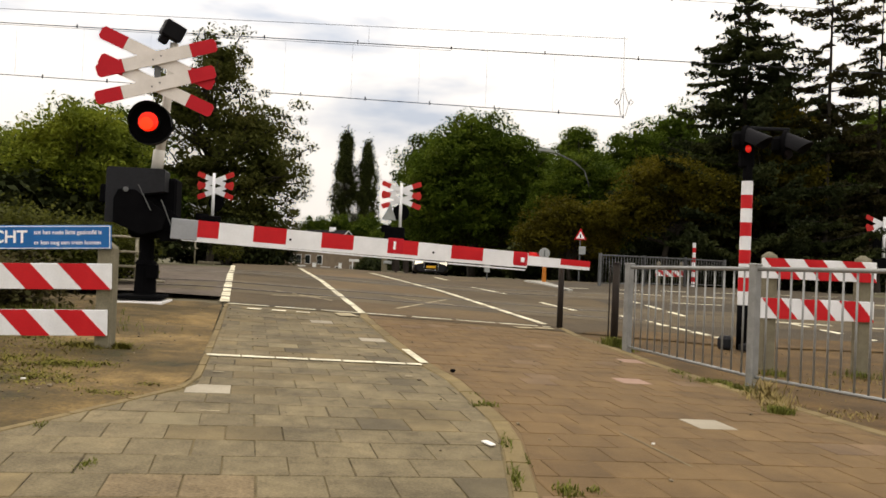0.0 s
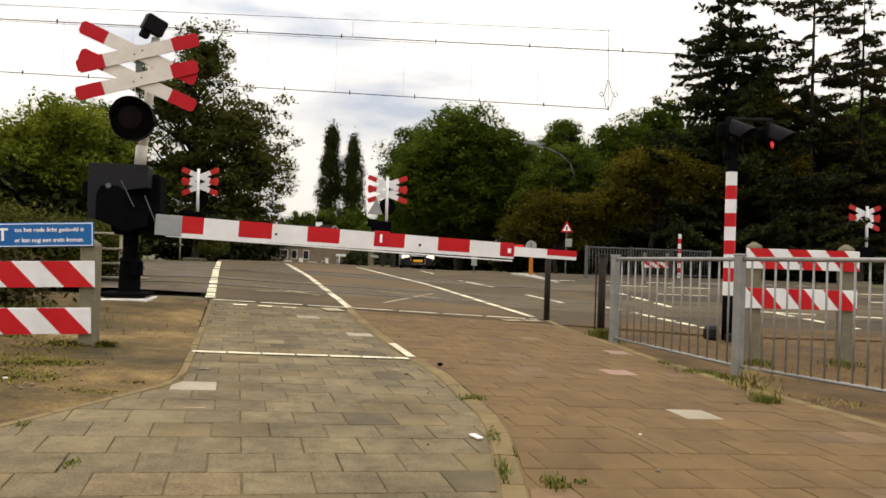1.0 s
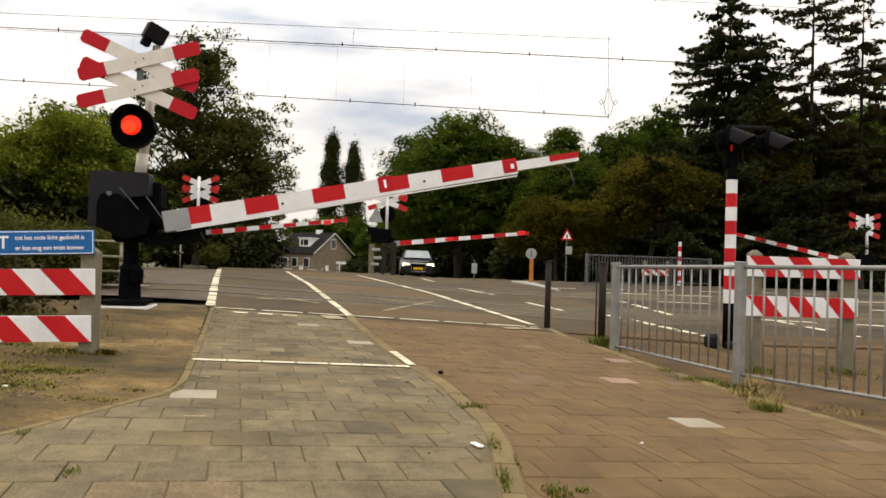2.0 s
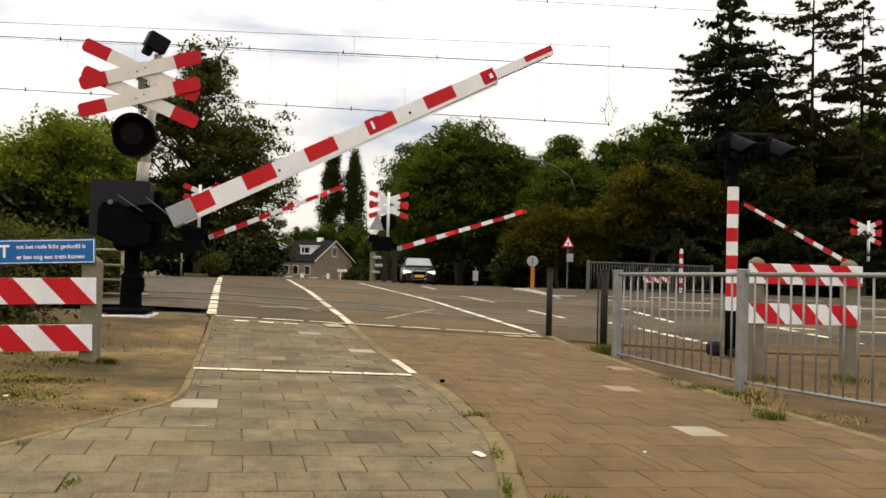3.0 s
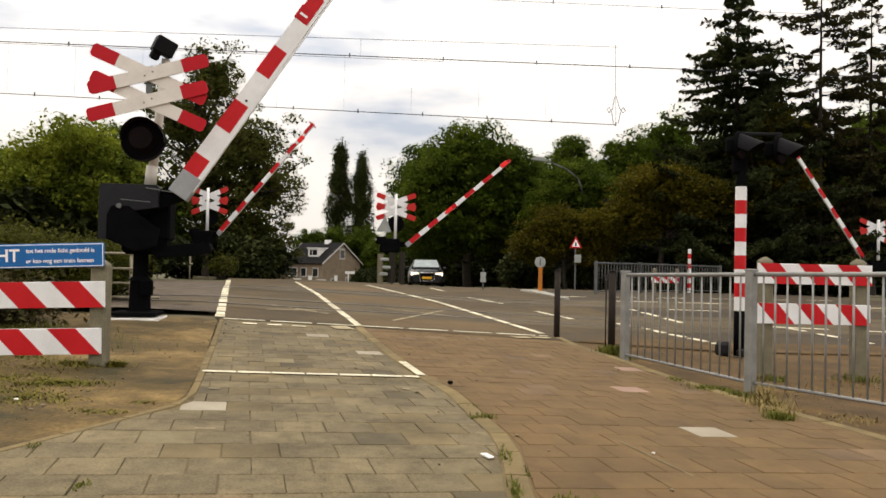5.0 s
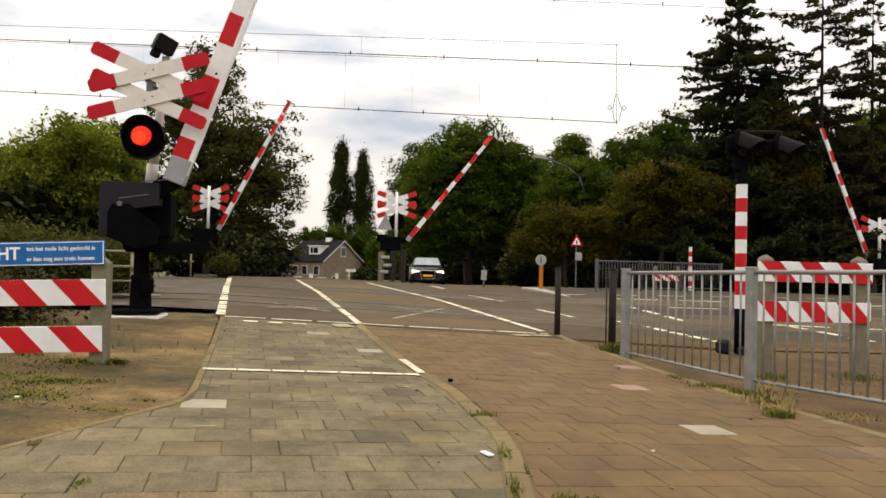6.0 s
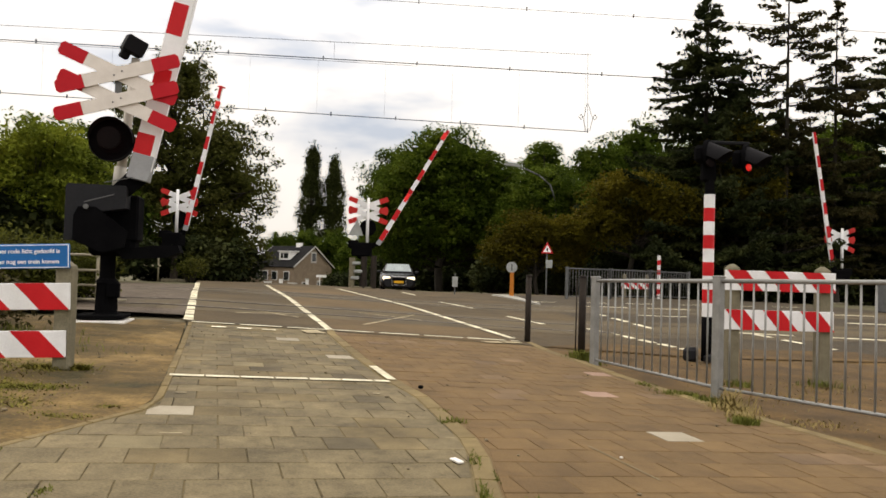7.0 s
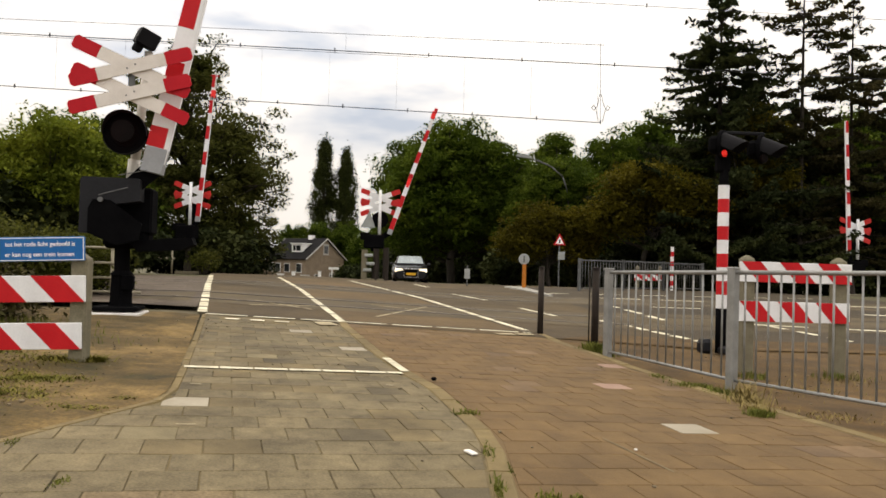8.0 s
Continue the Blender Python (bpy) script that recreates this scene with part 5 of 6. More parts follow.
# beyond the tracks, beside the road
broadleaf(-11.2, 36, [(0.3, 0, 9.5, 1.5, 1.5, 1.8), (-0.9, 0, 7.4, 2.2, 2.2, 2.0), (1.8, 0.4, 6.4, 2.4, 2.3, 1.9), (2.8, -0.3, 4.4, 2.1, 2.0, 2.3), (-0.2, -0.5, 4.0, 3.0, 2.6, 2.6), (1.9, -0.6, 2.0, 2.5, 2.0, 1.9)], "tall dark green tree with a loose airy top", mat=M_leaf_airy, n=18500, size=0.16, trunk=0.26, seed=11, clump=0.36, per=60, loose=0.2, core_to=0.45)
broadleaf(-14.8, 33, [(0, 0, 4.4, 2.6, 2.4, 2.4), (1.4, 0, 2.4, 2.6, 2.0, 2.2), (-2.2, 0, 2.2, 2.2, 2.0, 2.0)], DARK, n=11000, size=0.17, seed=12, clump=0.5)
broadleaf(-11.9, 24.5, [(0.2, 0, 4.15, 1.2, 1.2, 1.0), (-0.8, 0, 3.2, 1.6, 1.5, 1.5), (0.9, 0, 3.0, 1.4, 1.4, 1.4)], "young tree with light green leaves beside the tracks", mat=M_leaf_mid, n=12000, size=0.12, trunk=0.12, seed=13, clump=0.34, loose=0.12)
broadleaf(-15.6, 26, [(0.2, 0, 3.0, 1.6, 1.6, 1.4), (0.6, 0, 1.8, 2.2, 1.8, 1.7), (-1.6, 0, 2.4, 1.8, 1.6, 2.0)], "small green tree beside the tracks", mat=M_leaf_mid, n=9000, size=0.13, trunk=0.12, seed=14, clump=0.36, loose=0.12)
broadleaf(-18.5, 31, [(0, 0, 3.3, 2.4, 2.4, 2.0), (1, 0, 2.2, 3.0, 2.4, 2.2)], DARK, n=8000, size=0.19, seed=15)
dome = broadleaf(2.0, 52, [(0, 0, 8.2, 3.9, 3.6, 3.3), (-1.9, 0, 5.6, 3.2, 3.0, 3.6), (3.0, 0, 6.2, 3.0, 2.8, 3.6), (0.4, -1.0, 4.8, 4.4, 3.0, 2.6), (3.6, 0, 4.6, 3.2, 3.0, 2.4)], "broad dense dark green tree behind the crossing", n=30000, size=0.22, trunk=0.32, seed=16, clump=0.55)
broadleaf(9.6, 57, [(0, 0, 9.9, 1.7, 1.6, 2.0), (-0.6, 0, 6.8, 2.6, 2.4, 2.8), (1.2, 0, 4.2, 3.4, 2.6, 3.6)], DARK, n=12000, size=0.21, trunk=0.35, seed=17, clump=0.5, loose=0.1)
pair_tree = broadleaf(14.2, 57, [(0, 0, 10.0, 2.2, 2.0, 2.4), (-1.2, 0, 7.2, 2.6, 2.4, 2.6), (1.6, 0, 6.4, 3.0, 2.6, 3.2), (0, 0, 3.4, 4.0, 3.0, 3.2)], DARK, n=14000, size=0.21, trunk=0.35, seed=18, clump=0.5, loose=0.1)
broadleaf(20.5, 56, [(0, 0, 9.0, 3.2, 3.0, 3.0), (-1, 0, 5, 4.0, 3, 4.0)], DARK, n=12000, size=0.23, trunk=0.35, seed=19)
broadleaf(28, 50, [(0, 0, 8.5, 3.4, 3.0, 3.4), (-1, 0, 4.5, 4.6, 3, 4.0)], DARK, n=12000, size=0.23, trunk=0.35, seed=20)
broadleaf(6.2, 36.8, [(0, 0, 3.0, 1.9, 1.5, 1.0), (-1.3, 0, 2.1, 1.4, 1.2, 0.9), (1.3, 0, 2.2, 1.5, 1.2, 0.9)], "low olive green bush tree beside the road", mat=M_leaf_olive, n=11000, size=0.13, trunk=0.12, seed=21, clump=0.34, loose=0.1)
broadleaf(10.4, 35.0, [(-0.4, 0, 4.9, 2.0, 1.7, 1.0), (1.4, 0, 4.2, 1.9, 1.7, 1.2), (-1.5, 0, 3.4, 1.7, 1.6, 1.0)], "spreading olive green tree with layered boughs", mat=M_leaf_olive, n=10000, size=0.14, trunk=0.16, seed=22, clump=0.36, loose=0.14)
broadleaf(15.0, 38.5, [(0, 0, 4.0, 2.6, 2.0, 2.2), (0.5, 0, 2.0, 3.2, 2, 2.0)], "dark olive tree under tall spruces", mat=M_leaf_olive, n=9000, size=0.16, trunk=0.16, seed=23, clump=0.45, loose=0.1)
spruce(14.4, 37.0, 15.4, 7.2, "tall dark spruce with broad irregular boughs", 31, gaps=0.06, size=0.115, apart=0.46, boughs=8)
spruce(18.3, 36.6, 17.5, 3.6, "tall thin conifer with sparse boughs and visible trunk", 32, gaps=0.60, droop=0.05, lift=0.12, apart=0.6, size=0.115, taper=0.4, mat=M_needle_brown, girth=0.6)
spruce(21.2, 37.4, 15.4, 6.0, "tall dark spruce with spreading boughs", 33, gaps=0.42, apart=0.52, size=0.115, mat=M_needle_brown, girth=0.7)
spruce(25.0, 38.0, 15.5, 6.0, "tall dark spruce beside others", 34, gaps=0.30, size=0.12)
spruce(16.9, 39.5, 11.6, 6.2, "dark spruce among taller ones", 35, gaps=0.2, size=0.15)
spruce(20.2, 41.0, 10.6, 6.2, "dark spruce among taller ones", 36, gaps=0.16, size=0.15)
spruce(28.5, 41.0, 13.0, 6.0, "dark spruce among taller ones", 37, gaps=0.12, size=0.16, dense=0.7)
broadleaf(15.6, 36.4, [(0, 0, 7.6, 1.6, 1.4, 1.6), (0.5, 0, 5.2, 2.2, 1.6, 1.6)], "yellow-green tree before a spruce", mat=M_leaf_olive, n=6000, size=0.16, trunk=0.14, seed=24, clump=0.4, loose=0.1)
for k, (ob, x, y, s) in enumerate(((dome, -0.5, 59, 1.0), (dome, 6.6, 60, 0.95), (pair_tree, 12.0, 62, 0.95), (pair_tree, 18, 60, 1.18), (dome, 8.5, 48, 0.72), (pair_tree, 25, 56, 1.0), (pair_tree, 31, 54, 1.1))):
    copy_thing(ob, on_ground(x, y, 80 + 70 * k)).scale = (s, s, s)
poplar(-21.2, 160, 28.4, 3.2, 41, "tall slim poplar against the sky")
poplar(-16.6, 160, 26.6, 2.8, 42, "slightly shorter slim poplar against the sky")
for k, (x, y, h) in enumerate(((-24, 140, 10.3), (-19.5, 142, 11.3), (-14.5, 144, 11.3), (-9.5, 130, 9.0), (-6.5, 118, 9.6), (-4.0, 100, 10.0), (-30.5, 124, 12), (-1.5, 84, 10.5))):
    broadleaf(x, y, [(0, 0, h * 0.7, 3.2, 2.5, h * 0.3), (0.6, 0, h * 0.35, 3.6, 2.5, h * 0.35)], "distant green tree beside the house", n=5200, size=0.34, trunk=0.3, seed=50 + k, clump=0.7, per=60)


def shrub(x, y, w, h, mat, seed, label, n=3600, size=0.12, name="shrub"):
    rng = np.random.default_rng(seed)
    base = thing(name, on_ground(x, y), label, "shrub", "shrubs")
    bm = bmesh.new()
    cl = []
    for k in range(max(8, n // 80)):
        a, r = rng.uniform(0, math.tau), math.sqrt(rng.random())
        c = np.array([math.cos(a) * r * w, math.sin(a) * r * w * 0.6, h * (0.2 + 0.75 * rng.random() * math.sqrt(max(0.05, 1 - r * r * 0.8)))])
        add_tube(bm, (c[0] * 0.3, c[1] * 0.3, -0.1), tuple(c), 0.025, 0.008, 5, False)
        cl.append(c + rng.normal(size=(80, 3)) * np.array([0.30, 0.26, 0.20]) * (0.5 + w * 0.25))
    cl = np.concatenate(cl)
    cl = cl[cl[:, 2] > 0.02]
    part("stem", bm, M_bark, base, "thin dark stems", True)
    crown(base, cl, size, mat, rng)
    return base


# hedges and undergrowth
shrub(-8.2, 28.8, 0.4, 0.95, M_leaf_light, 75, "small pale green bush beside a barrier mast", n=900, size=0.06)
hedge = shrub(-7.6, 13.6, 1.2, 1.35, M_leaf_light, 71, "light green hedge behind the guard boards", n=13000, size=0.05)
for x, y, s in ((-6.35, 14.4, 0.85), (-9.3, 13.9, 1.05), (-11.0, 14.3, 1.1)):
    copy_thing(hedge, on_ground(x, y, 40 * x)).scale = (s, s, s)
low = shrub(-6.4, 10.2, 1.0, 0.55, M_needle_brown, 72, "low ragged weeds behind the guard boards", n=3600, size=0.05)
for x, y in ((-7.8, 10.6), (-5.6, 9.4), (-7.2, 9.3)):
    copy_thing(low, on_ground(x, y, 70 * x))
# Undergrowth takes the near-black needle colour, so deep shade is in its leaves.
under = shrub(-9.4, 34.0, 1.8, 2.0, M_needle, 73, "undergrowth with deep shade put into its leaf colour", n=7000, size=0.15)
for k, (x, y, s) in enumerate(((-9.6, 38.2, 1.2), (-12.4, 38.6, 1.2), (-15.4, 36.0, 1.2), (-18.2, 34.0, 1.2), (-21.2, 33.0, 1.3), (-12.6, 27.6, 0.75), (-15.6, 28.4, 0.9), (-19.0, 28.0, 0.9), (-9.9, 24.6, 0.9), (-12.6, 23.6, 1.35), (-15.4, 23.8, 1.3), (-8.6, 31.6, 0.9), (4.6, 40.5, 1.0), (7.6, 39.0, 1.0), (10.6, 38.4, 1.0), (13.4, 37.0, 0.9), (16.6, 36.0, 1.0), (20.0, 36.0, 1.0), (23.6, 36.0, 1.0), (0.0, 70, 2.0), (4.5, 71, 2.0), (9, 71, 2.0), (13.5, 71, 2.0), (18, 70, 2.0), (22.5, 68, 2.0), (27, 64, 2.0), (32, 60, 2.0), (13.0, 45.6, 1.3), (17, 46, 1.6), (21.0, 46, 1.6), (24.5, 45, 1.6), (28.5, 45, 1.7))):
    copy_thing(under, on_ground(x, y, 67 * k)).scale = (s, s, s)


# ---- the waiting car ----
def loft(sections):
    """Join cross-sections, each a ring of points, into a closed body."""
    bm = bmesh.new()
    rings = [[bm.verts.new(p) for p in s] for s in sections]
    k = len(rings[0])
    for a, b in zip(rings, rings[1:]):
        for i in range(k):
            bm.faces.new((a[i], a[(i + 1) % k], b[(i + 1) % k], b[i]))
    bm.faces.new(list(reversed(rings[0])))
    bm.faces.new(rings[-1])
    bmesh.ops.recalc_face_normals(bm, faces=bm.faces)
    return bm


def car():
    """A dark estate car seen from the front; its nose points along -y."""
    base = thing("car", on_ground(-0.72, 41.5, 3), "dark grey estate car with lit headlights waiting on the road", "car")

    def ring(y, w, z0, z1, belt):
        return [(-w * 0.86, y, z0), (w * 0.86, y, z0), (w, y, z0 + 0.14), (w, y, belt), (w * 0.93, y, z1), (w * 0.5, y, z1 + 0.03), (-w * 0.5, y, z1 + 0.03), (-w * 0.93, y, z1), (-w, y, belt), (-w, y, z0 + 0.14)]
    body = part("body", loft([ring(-2.42, 0.72, 0.26, 0.62, 0.50), ring(-2.32, 0.86, 0.20, 0.72, 0.55), ring(-1.9, 0.92, 0.18, 0.82, 0.62), ring(-1.0, 0.93, 0.18, 0.95, 0.72), ring(0.5, 0.93, 0.18, 0.97, 0.78), ring(2.0, 0.92, 0.18, 0.98, 0.78), ring(2.4, 0.84, 0.26, 0.92, 0.74)]), M_car, base, "dark grey painted body", True)

    def cab(y, w0, w1, z0, z1):
        return [(-w0, y, z0), (w0, y, z0), (w1, y, z1), (w1 * 0.6, y, z1 + 0.04), (-w1 * 0.6, y, z1 + 0.04), (-w1, y, z1)]
    part("cabin", loft([cab(-1.05, 0.82, 0.80, 0.92, 0.95), cab(-0.52, 0.84, 0.64, 0.92, 1.39), cab(0.4, 0.84, 0.62, 0.92, 1.43), cab(1.8, 0.84, 0.60, 0.92, 1.36), cab(2.2, 0.80, 0.70, 0.92, 0.98)]), M_car, base, "dark roof and pillars", True)
    bm = bmesh.new()
    vs = [bm.verts.new(p) for p in ((-0.70, -1.03, 1.02), (0.70, -1.03, 1.02), (0.58, -0.57, 1.40), (-0.58, -0.57, 1.40))]
    bm.faces.new(vs)
    r = bmesh.ops.extrude_face_region(bm, geom=bm.faces[:])
    bmesh.ops.translate(bm, vec=(0, -0.02, 0.03), verts=[v for v in r["geom"] if isinstance(v, bmesh.types.BMVert)])
    bmesh.ops.recalc_face_normals(bm, faces=bm.faces)
    part("windscreen", bm, M_car_glass, base, "windscreen that mirrors the sky")
    part("grille", prism([(-0.36, 0.74), (0.36, 0.74), (0.31, 0.36), (-0.31, 0.36)], -2.46, -2.38), M_black, base, "black grille")
    bm = bmesh.new()
    for x, z, sx, sz in ((0, 0.755, 0.78, 0.03), (0, 0.345, 0.66, 0.03), (-0.36, 0.55, 0.03, 0.40), (0.36, 0.55, 0.03, 0.40)):
        add_box(bm, (sx, 0.04, sz), (x, -2.47, z), None, 0.006)
    part("grille_frame", bm, M_chrome, base, "chrome grille frame")
    part("number_plate", box_mesh((0.50, 0.02, 0.12), (0, -2.50, 0.50), None, 0.004), M_plate, base, "plain orange-yellow plate")
    for s in (-1, 1):
        bm = prism([(s * 0.44, 0.57), (s * 0.82, 0.62), (s * 0.80, 0.78), (s * 0.44, 0.75)], -2.38, -2.20)
        part("headlight", bm, M_headlight, base, "lit headlight")
        part("mirror", box_mesh((0.20, 0.12, 0.14), (s * 1.0, -0.72, 1.0), None, 0.03), M_car, base, "wing mirror")
        for y in (-1.5, 1.45):
            w = part("wheel", tube_mesh((s * 0.92, y, 0.32), (s * 0.70, y, 0.32), 0.32, seg=22), M_black, base, "black tyre", True)
            part("rim", tube_mesh((s * 0.93, y, 0.32), (s * 0.90, y, 0.32), 0.20, seg=14), M_galv, w, "alloy rim")


car()


# ---- the house and what stands before it ----
def house():
    base = thing("house", on_ground(-18.6, 122, -38), "brick house with a dark tiled roof and white dormers", "house")
    L, W, eave, ridge = 9.5, 8.6, 4.2, 7.4
    # walls: long side along x faces -y; the gable is at +x
    walls = box_mesh((L, W, eave + 1.0), (-L / 2, W / 2, (eave - 1.0) / 2))
    part("wall", walls, M_brick_far, base, "brown brick wall")
    bm = bmesh.new()
    for x in (-0.12, -L + 0.12):
        a = [bm.verts.new((x + d, y, z)) for d in (-0.12, 0.12) for y, z in ((0, eave), (W, eave), (W / 2, ridge - 0.1))]
        bm.faces.new(a[:3])
        bm.faces.new(list(reversed(a[3:])))
        for i in range(3):
            bm.faces.new((a[i], a[(i + 1) % 3], a[3 + (i + 1) % 3], a[3 + i]))
    bmesh.ops.recalc_face_normals(bm, faces=bm.faces)
    part("gable", bm, M_brick_far, base, "brown brick gable")
    run = math.hypot(W / 2 + 0.4, ridge - eave + 0.35)
    pitch = math.atan2(ridge - eave, W / 2)
    for s in (-1, 1):
        bm = bmesh.new()
        add_box(bm, (L + 0.7, run, 0.16))
        roof = part("roof", bm, M_roof, base, "dark grey tiled roof slope")
        roof.matrix_basis = Matrix.Translation((-L / 2, W / 2 + s * W / 4 + s * 0.15, (eave + ridge) / 2 - 0.05)) @ Matrix.Rotation(-s * pitch, 4, "X")
        for x in (0.36, -L - 0.36):
            part("verge_board", box_mesh((0.10, run, 0.18), (x + L / 2, 0, 0), None), M_trim_dull, roof, "pale roof edge board")
    part("chimney", box_mesh((1.0, 0.6, 1.0), (-L * 0.36, W / 2, ridge + 0.15), None, 0.02), M_trim, base, "pale chimney")
    for x in (-3.4,):
        d = part("dormer", box_mesh((2.6, 2.6, 1.5), (x, 2.4, eave + 1.55), None, 0.03), M_trim, base, "white dormer")
        part("dormer_roof", box_mesh((2.9, 2.9, 0.15), (x, 2.35, eave + 2.38), None, 0.02), M_trim, d, "flat white dormer roof")
        for k in (-0.6, 0.1, 0.6):
            part("window_pane", box_mesh((0.5, 0.06, 0.85), (x + k, 1.08, eave + 1.65), None), M_window_dark, d, "dark pane")
    part("dormer", box_mesh((2.2, 2.2, 1.3), (-2.6, W - 2.0, eave + 1.8), None, 0.03), M_trim, base, "white dormer")
    for x in (-1.6, -4.4, -6.6, -8.4):
        f = part("window_frame", box_mesh((1.3, 0.10, 1.5), (x, -0.03, 2.6), None), M_trim, base, "white window frame")
        part("window_pane", box_mesh((1.1, 0.04, 1.3), (x, -0.10, 2.6), None), M_window_dark, f, "dark pane")
    for y, z, w, h in ((W / 2, eave + 1.5, 1.2, 1.8), (W / 2 + 1.4, 1.2, 1.0, 1.4), (W / 2 - 1.8, 1.2, 1.4, 1.0)):
        f = part("window_frame", box_mesh((0.10, w, h), (0.03, y, z), None), M_trim_dull, base, "pale window frame")
        part("window_pane", box_mesh((0.04, w * 0.7, h * 0.7), (0.10, y, z), None), M_window_dark, f, "dark pane")
    other = thing("house", on_ground(-27.5, 134, -38), "house with white dormer beyond the brick one", "house")
    part("wall", box_mesh((8, 8, 4), (-4, 4, 1)), M_brick_far, other, "brown brick wall")
    part("roof", prism([(-0.6, 2.9), (8.6, 2.9), (4, 7.0)], -8.4, 0.4), M_roof, other, "dark tiled roof").matrix_basis = Matrix.Rotation(radians(90), 4, "Z")
    part("dormer", box_mesh((4.6, 2.6, 1.7), (-3.4, 1.9, 4.9), None, 0.03), M_trim, other, "white dormer")
    # white garden wall, sign post and hedge before the house
    for k, (x, y, w, h) in enumerate(((-20.0, 108, 1.0, 1.0), (-18.2, 108, 0.5, 1.4), (-16.6, 108, 1.2, 0.9), (-14.4, 107, 0.4, 1.5))):
        p = thing("garden_pier", on_ground(x, y), "white garden wall pier before the house", "garden wall", "garden wall piers")
        part("pier", box_mesh((w, 0.4, h + 1.0), (0, 0, h / 2), None, 0.04), M_trim, p)
        part("coping", box_mesh((w + 0.15, 0.5, 0.10), (0, 0, h + 0.53), None, 0.02), M_trim_dull, p, "pale coping")
    s = thing("street_sign", on_ground(-10.9, 92), "small white sign on a thin post before the house", "sign")
    part("post", tube_mesh((0, 0, -0.2), (0, 0, 2.3), 0.07, seg=8), M_trim, s, "white post")
    part("plate", box_mesh((1.2, 0.05, 0.3), (0.2, -0.08, 2.2), None, 0.01), M_trim, s, "white plate")


house()
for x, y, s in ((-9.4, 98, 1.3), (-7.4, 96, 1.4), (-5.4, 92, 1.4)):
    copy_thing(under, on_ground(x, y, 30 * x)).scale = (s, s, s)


def line_mast(x):
    base = thing("line_mast", pose(x, 23.2, ground_z(x, 23.2)), "grey steel mast that carries the overhead line", "mast", "overhead line masts")
    part("column", box_mesh((0.24, 0.24, 9.6), (0, 0, 4.7), None, 0.02), M_galv_dark, base)
    bm = bmesh.new()
    for z in (4.6, 6.3, 7.0, 7.4, 8.3):
        add_tube(bm, (0, 0, z + 0.4), (0, -1.5, z), 0.03, seg=8)
    part("bracket_arm", bm, M_galv_dark, base)


for x in (-37.6, 37.6):
    line_mast(x)


# ---- grass ----
def grass(name, patches, label, seed, mat=None, lie=0.0, bump=None):
    """Blades of grass in patches: x, y, radius in x and y, number, height."""
    rng = np.random.default_rng(seed)
    vs, fs = [], []
    for x, y, rx, ry, n, h in patches:
        for _ in range(n):
            px, py = x + rng.normal() * rx * 0.5, y + rng.normal() * ry * 0.5
            z = ground_z(px, py) + (bump(px, py) - 0.006 if bump else -0.02)
            a, l = rng.uniform(0, math.tau), h * rng.uniform(0.4, 1.3)
            w = 0.003 + 0.004 * rng.random()
            reach = l * rng.uniform(0.1 + lie, 0.7 + lie)
            lx, ly, l = math.cos(a) * reach, math.sin(a) * reach, l * (1 - 0.6 * lie)
            sx, sy = -math.sin(a) * w, math.cos(a) * w
            i = len(vs)
            vs += [(px - sx, py - sy, z), (px + sx, py + sy, z), (px + lx * 0.45 + sx * 0.7, py + ly * 0.45 + sy * 0.7, z + l * 0.62), (px + lx * 0.45 - sx * 0.7, py + ly * 0.45 - sy * 0.7, z + l * 0.62), (px + lx, py + ly, z + l * 0.95)]
            fs += [(i, i + 1, i + 2, i + 3), (i + 3, i + 2, i + 4)]
    me = bpy.data.meshes.new(name)
    me.from_pydata(vs, [], fs)
    me.materials.append(mat or M_grass)
    return tagged(new(name, me), label, "grass", kind="stuff")


grass("verge_grass", [(-3.7, 4.7, 1.1, 0.7, 3600, 0.03), (-3.2, 5.5, 0.5, 0.5, 900, 0.03), (-4.4, 6.0, 1.2, 0.9, 3600, 0.04), (-2.5, 5.2, 0.3, 0.3, 300, 0.025), (-5.0, 7.2, 1.0, 0.6, 1600, 0.05), (-3.9, 6.9, 0.6, 0.3, 800, 0.05)], "short dry grass on the sandy verge", 5, None, 0.8, verge_bump)
grass("green_verge_grass", [(-2.95, 5.76, 0.42, 0.22, 1700, 0.035), (-2.85, 5.2, 0.4, 0.2, 900, 0.03), (-2.1, 4.85, 0.18, 0.1, 420, 0.025), (-2.05, 5.2, 0.14, 0.08, 260, 0.025), (-3.1, 6.5, 0.5, 0.3, 600, 0.03), (-3.4, 4.4, 0.5, 0.3, 1200, 0.035), (-3.0, 6.55, 0.2, 0.08, 300, 0.07), (-2.78, 6.62, 0.12, 0.08, 300, 0.08)], "patches of short green grass on the sandy verge", 12, M_verge_grass, 0.6, verge_bump)
grass("guard_weeds", [(-4.6, 8.0, 1.2, 0.6, 1400, 0.10), (-5.6, 9.0, 1.2, 0.6, 1600, 0.12)], "ragged weeds behind the guard boards", 8, M_weed)


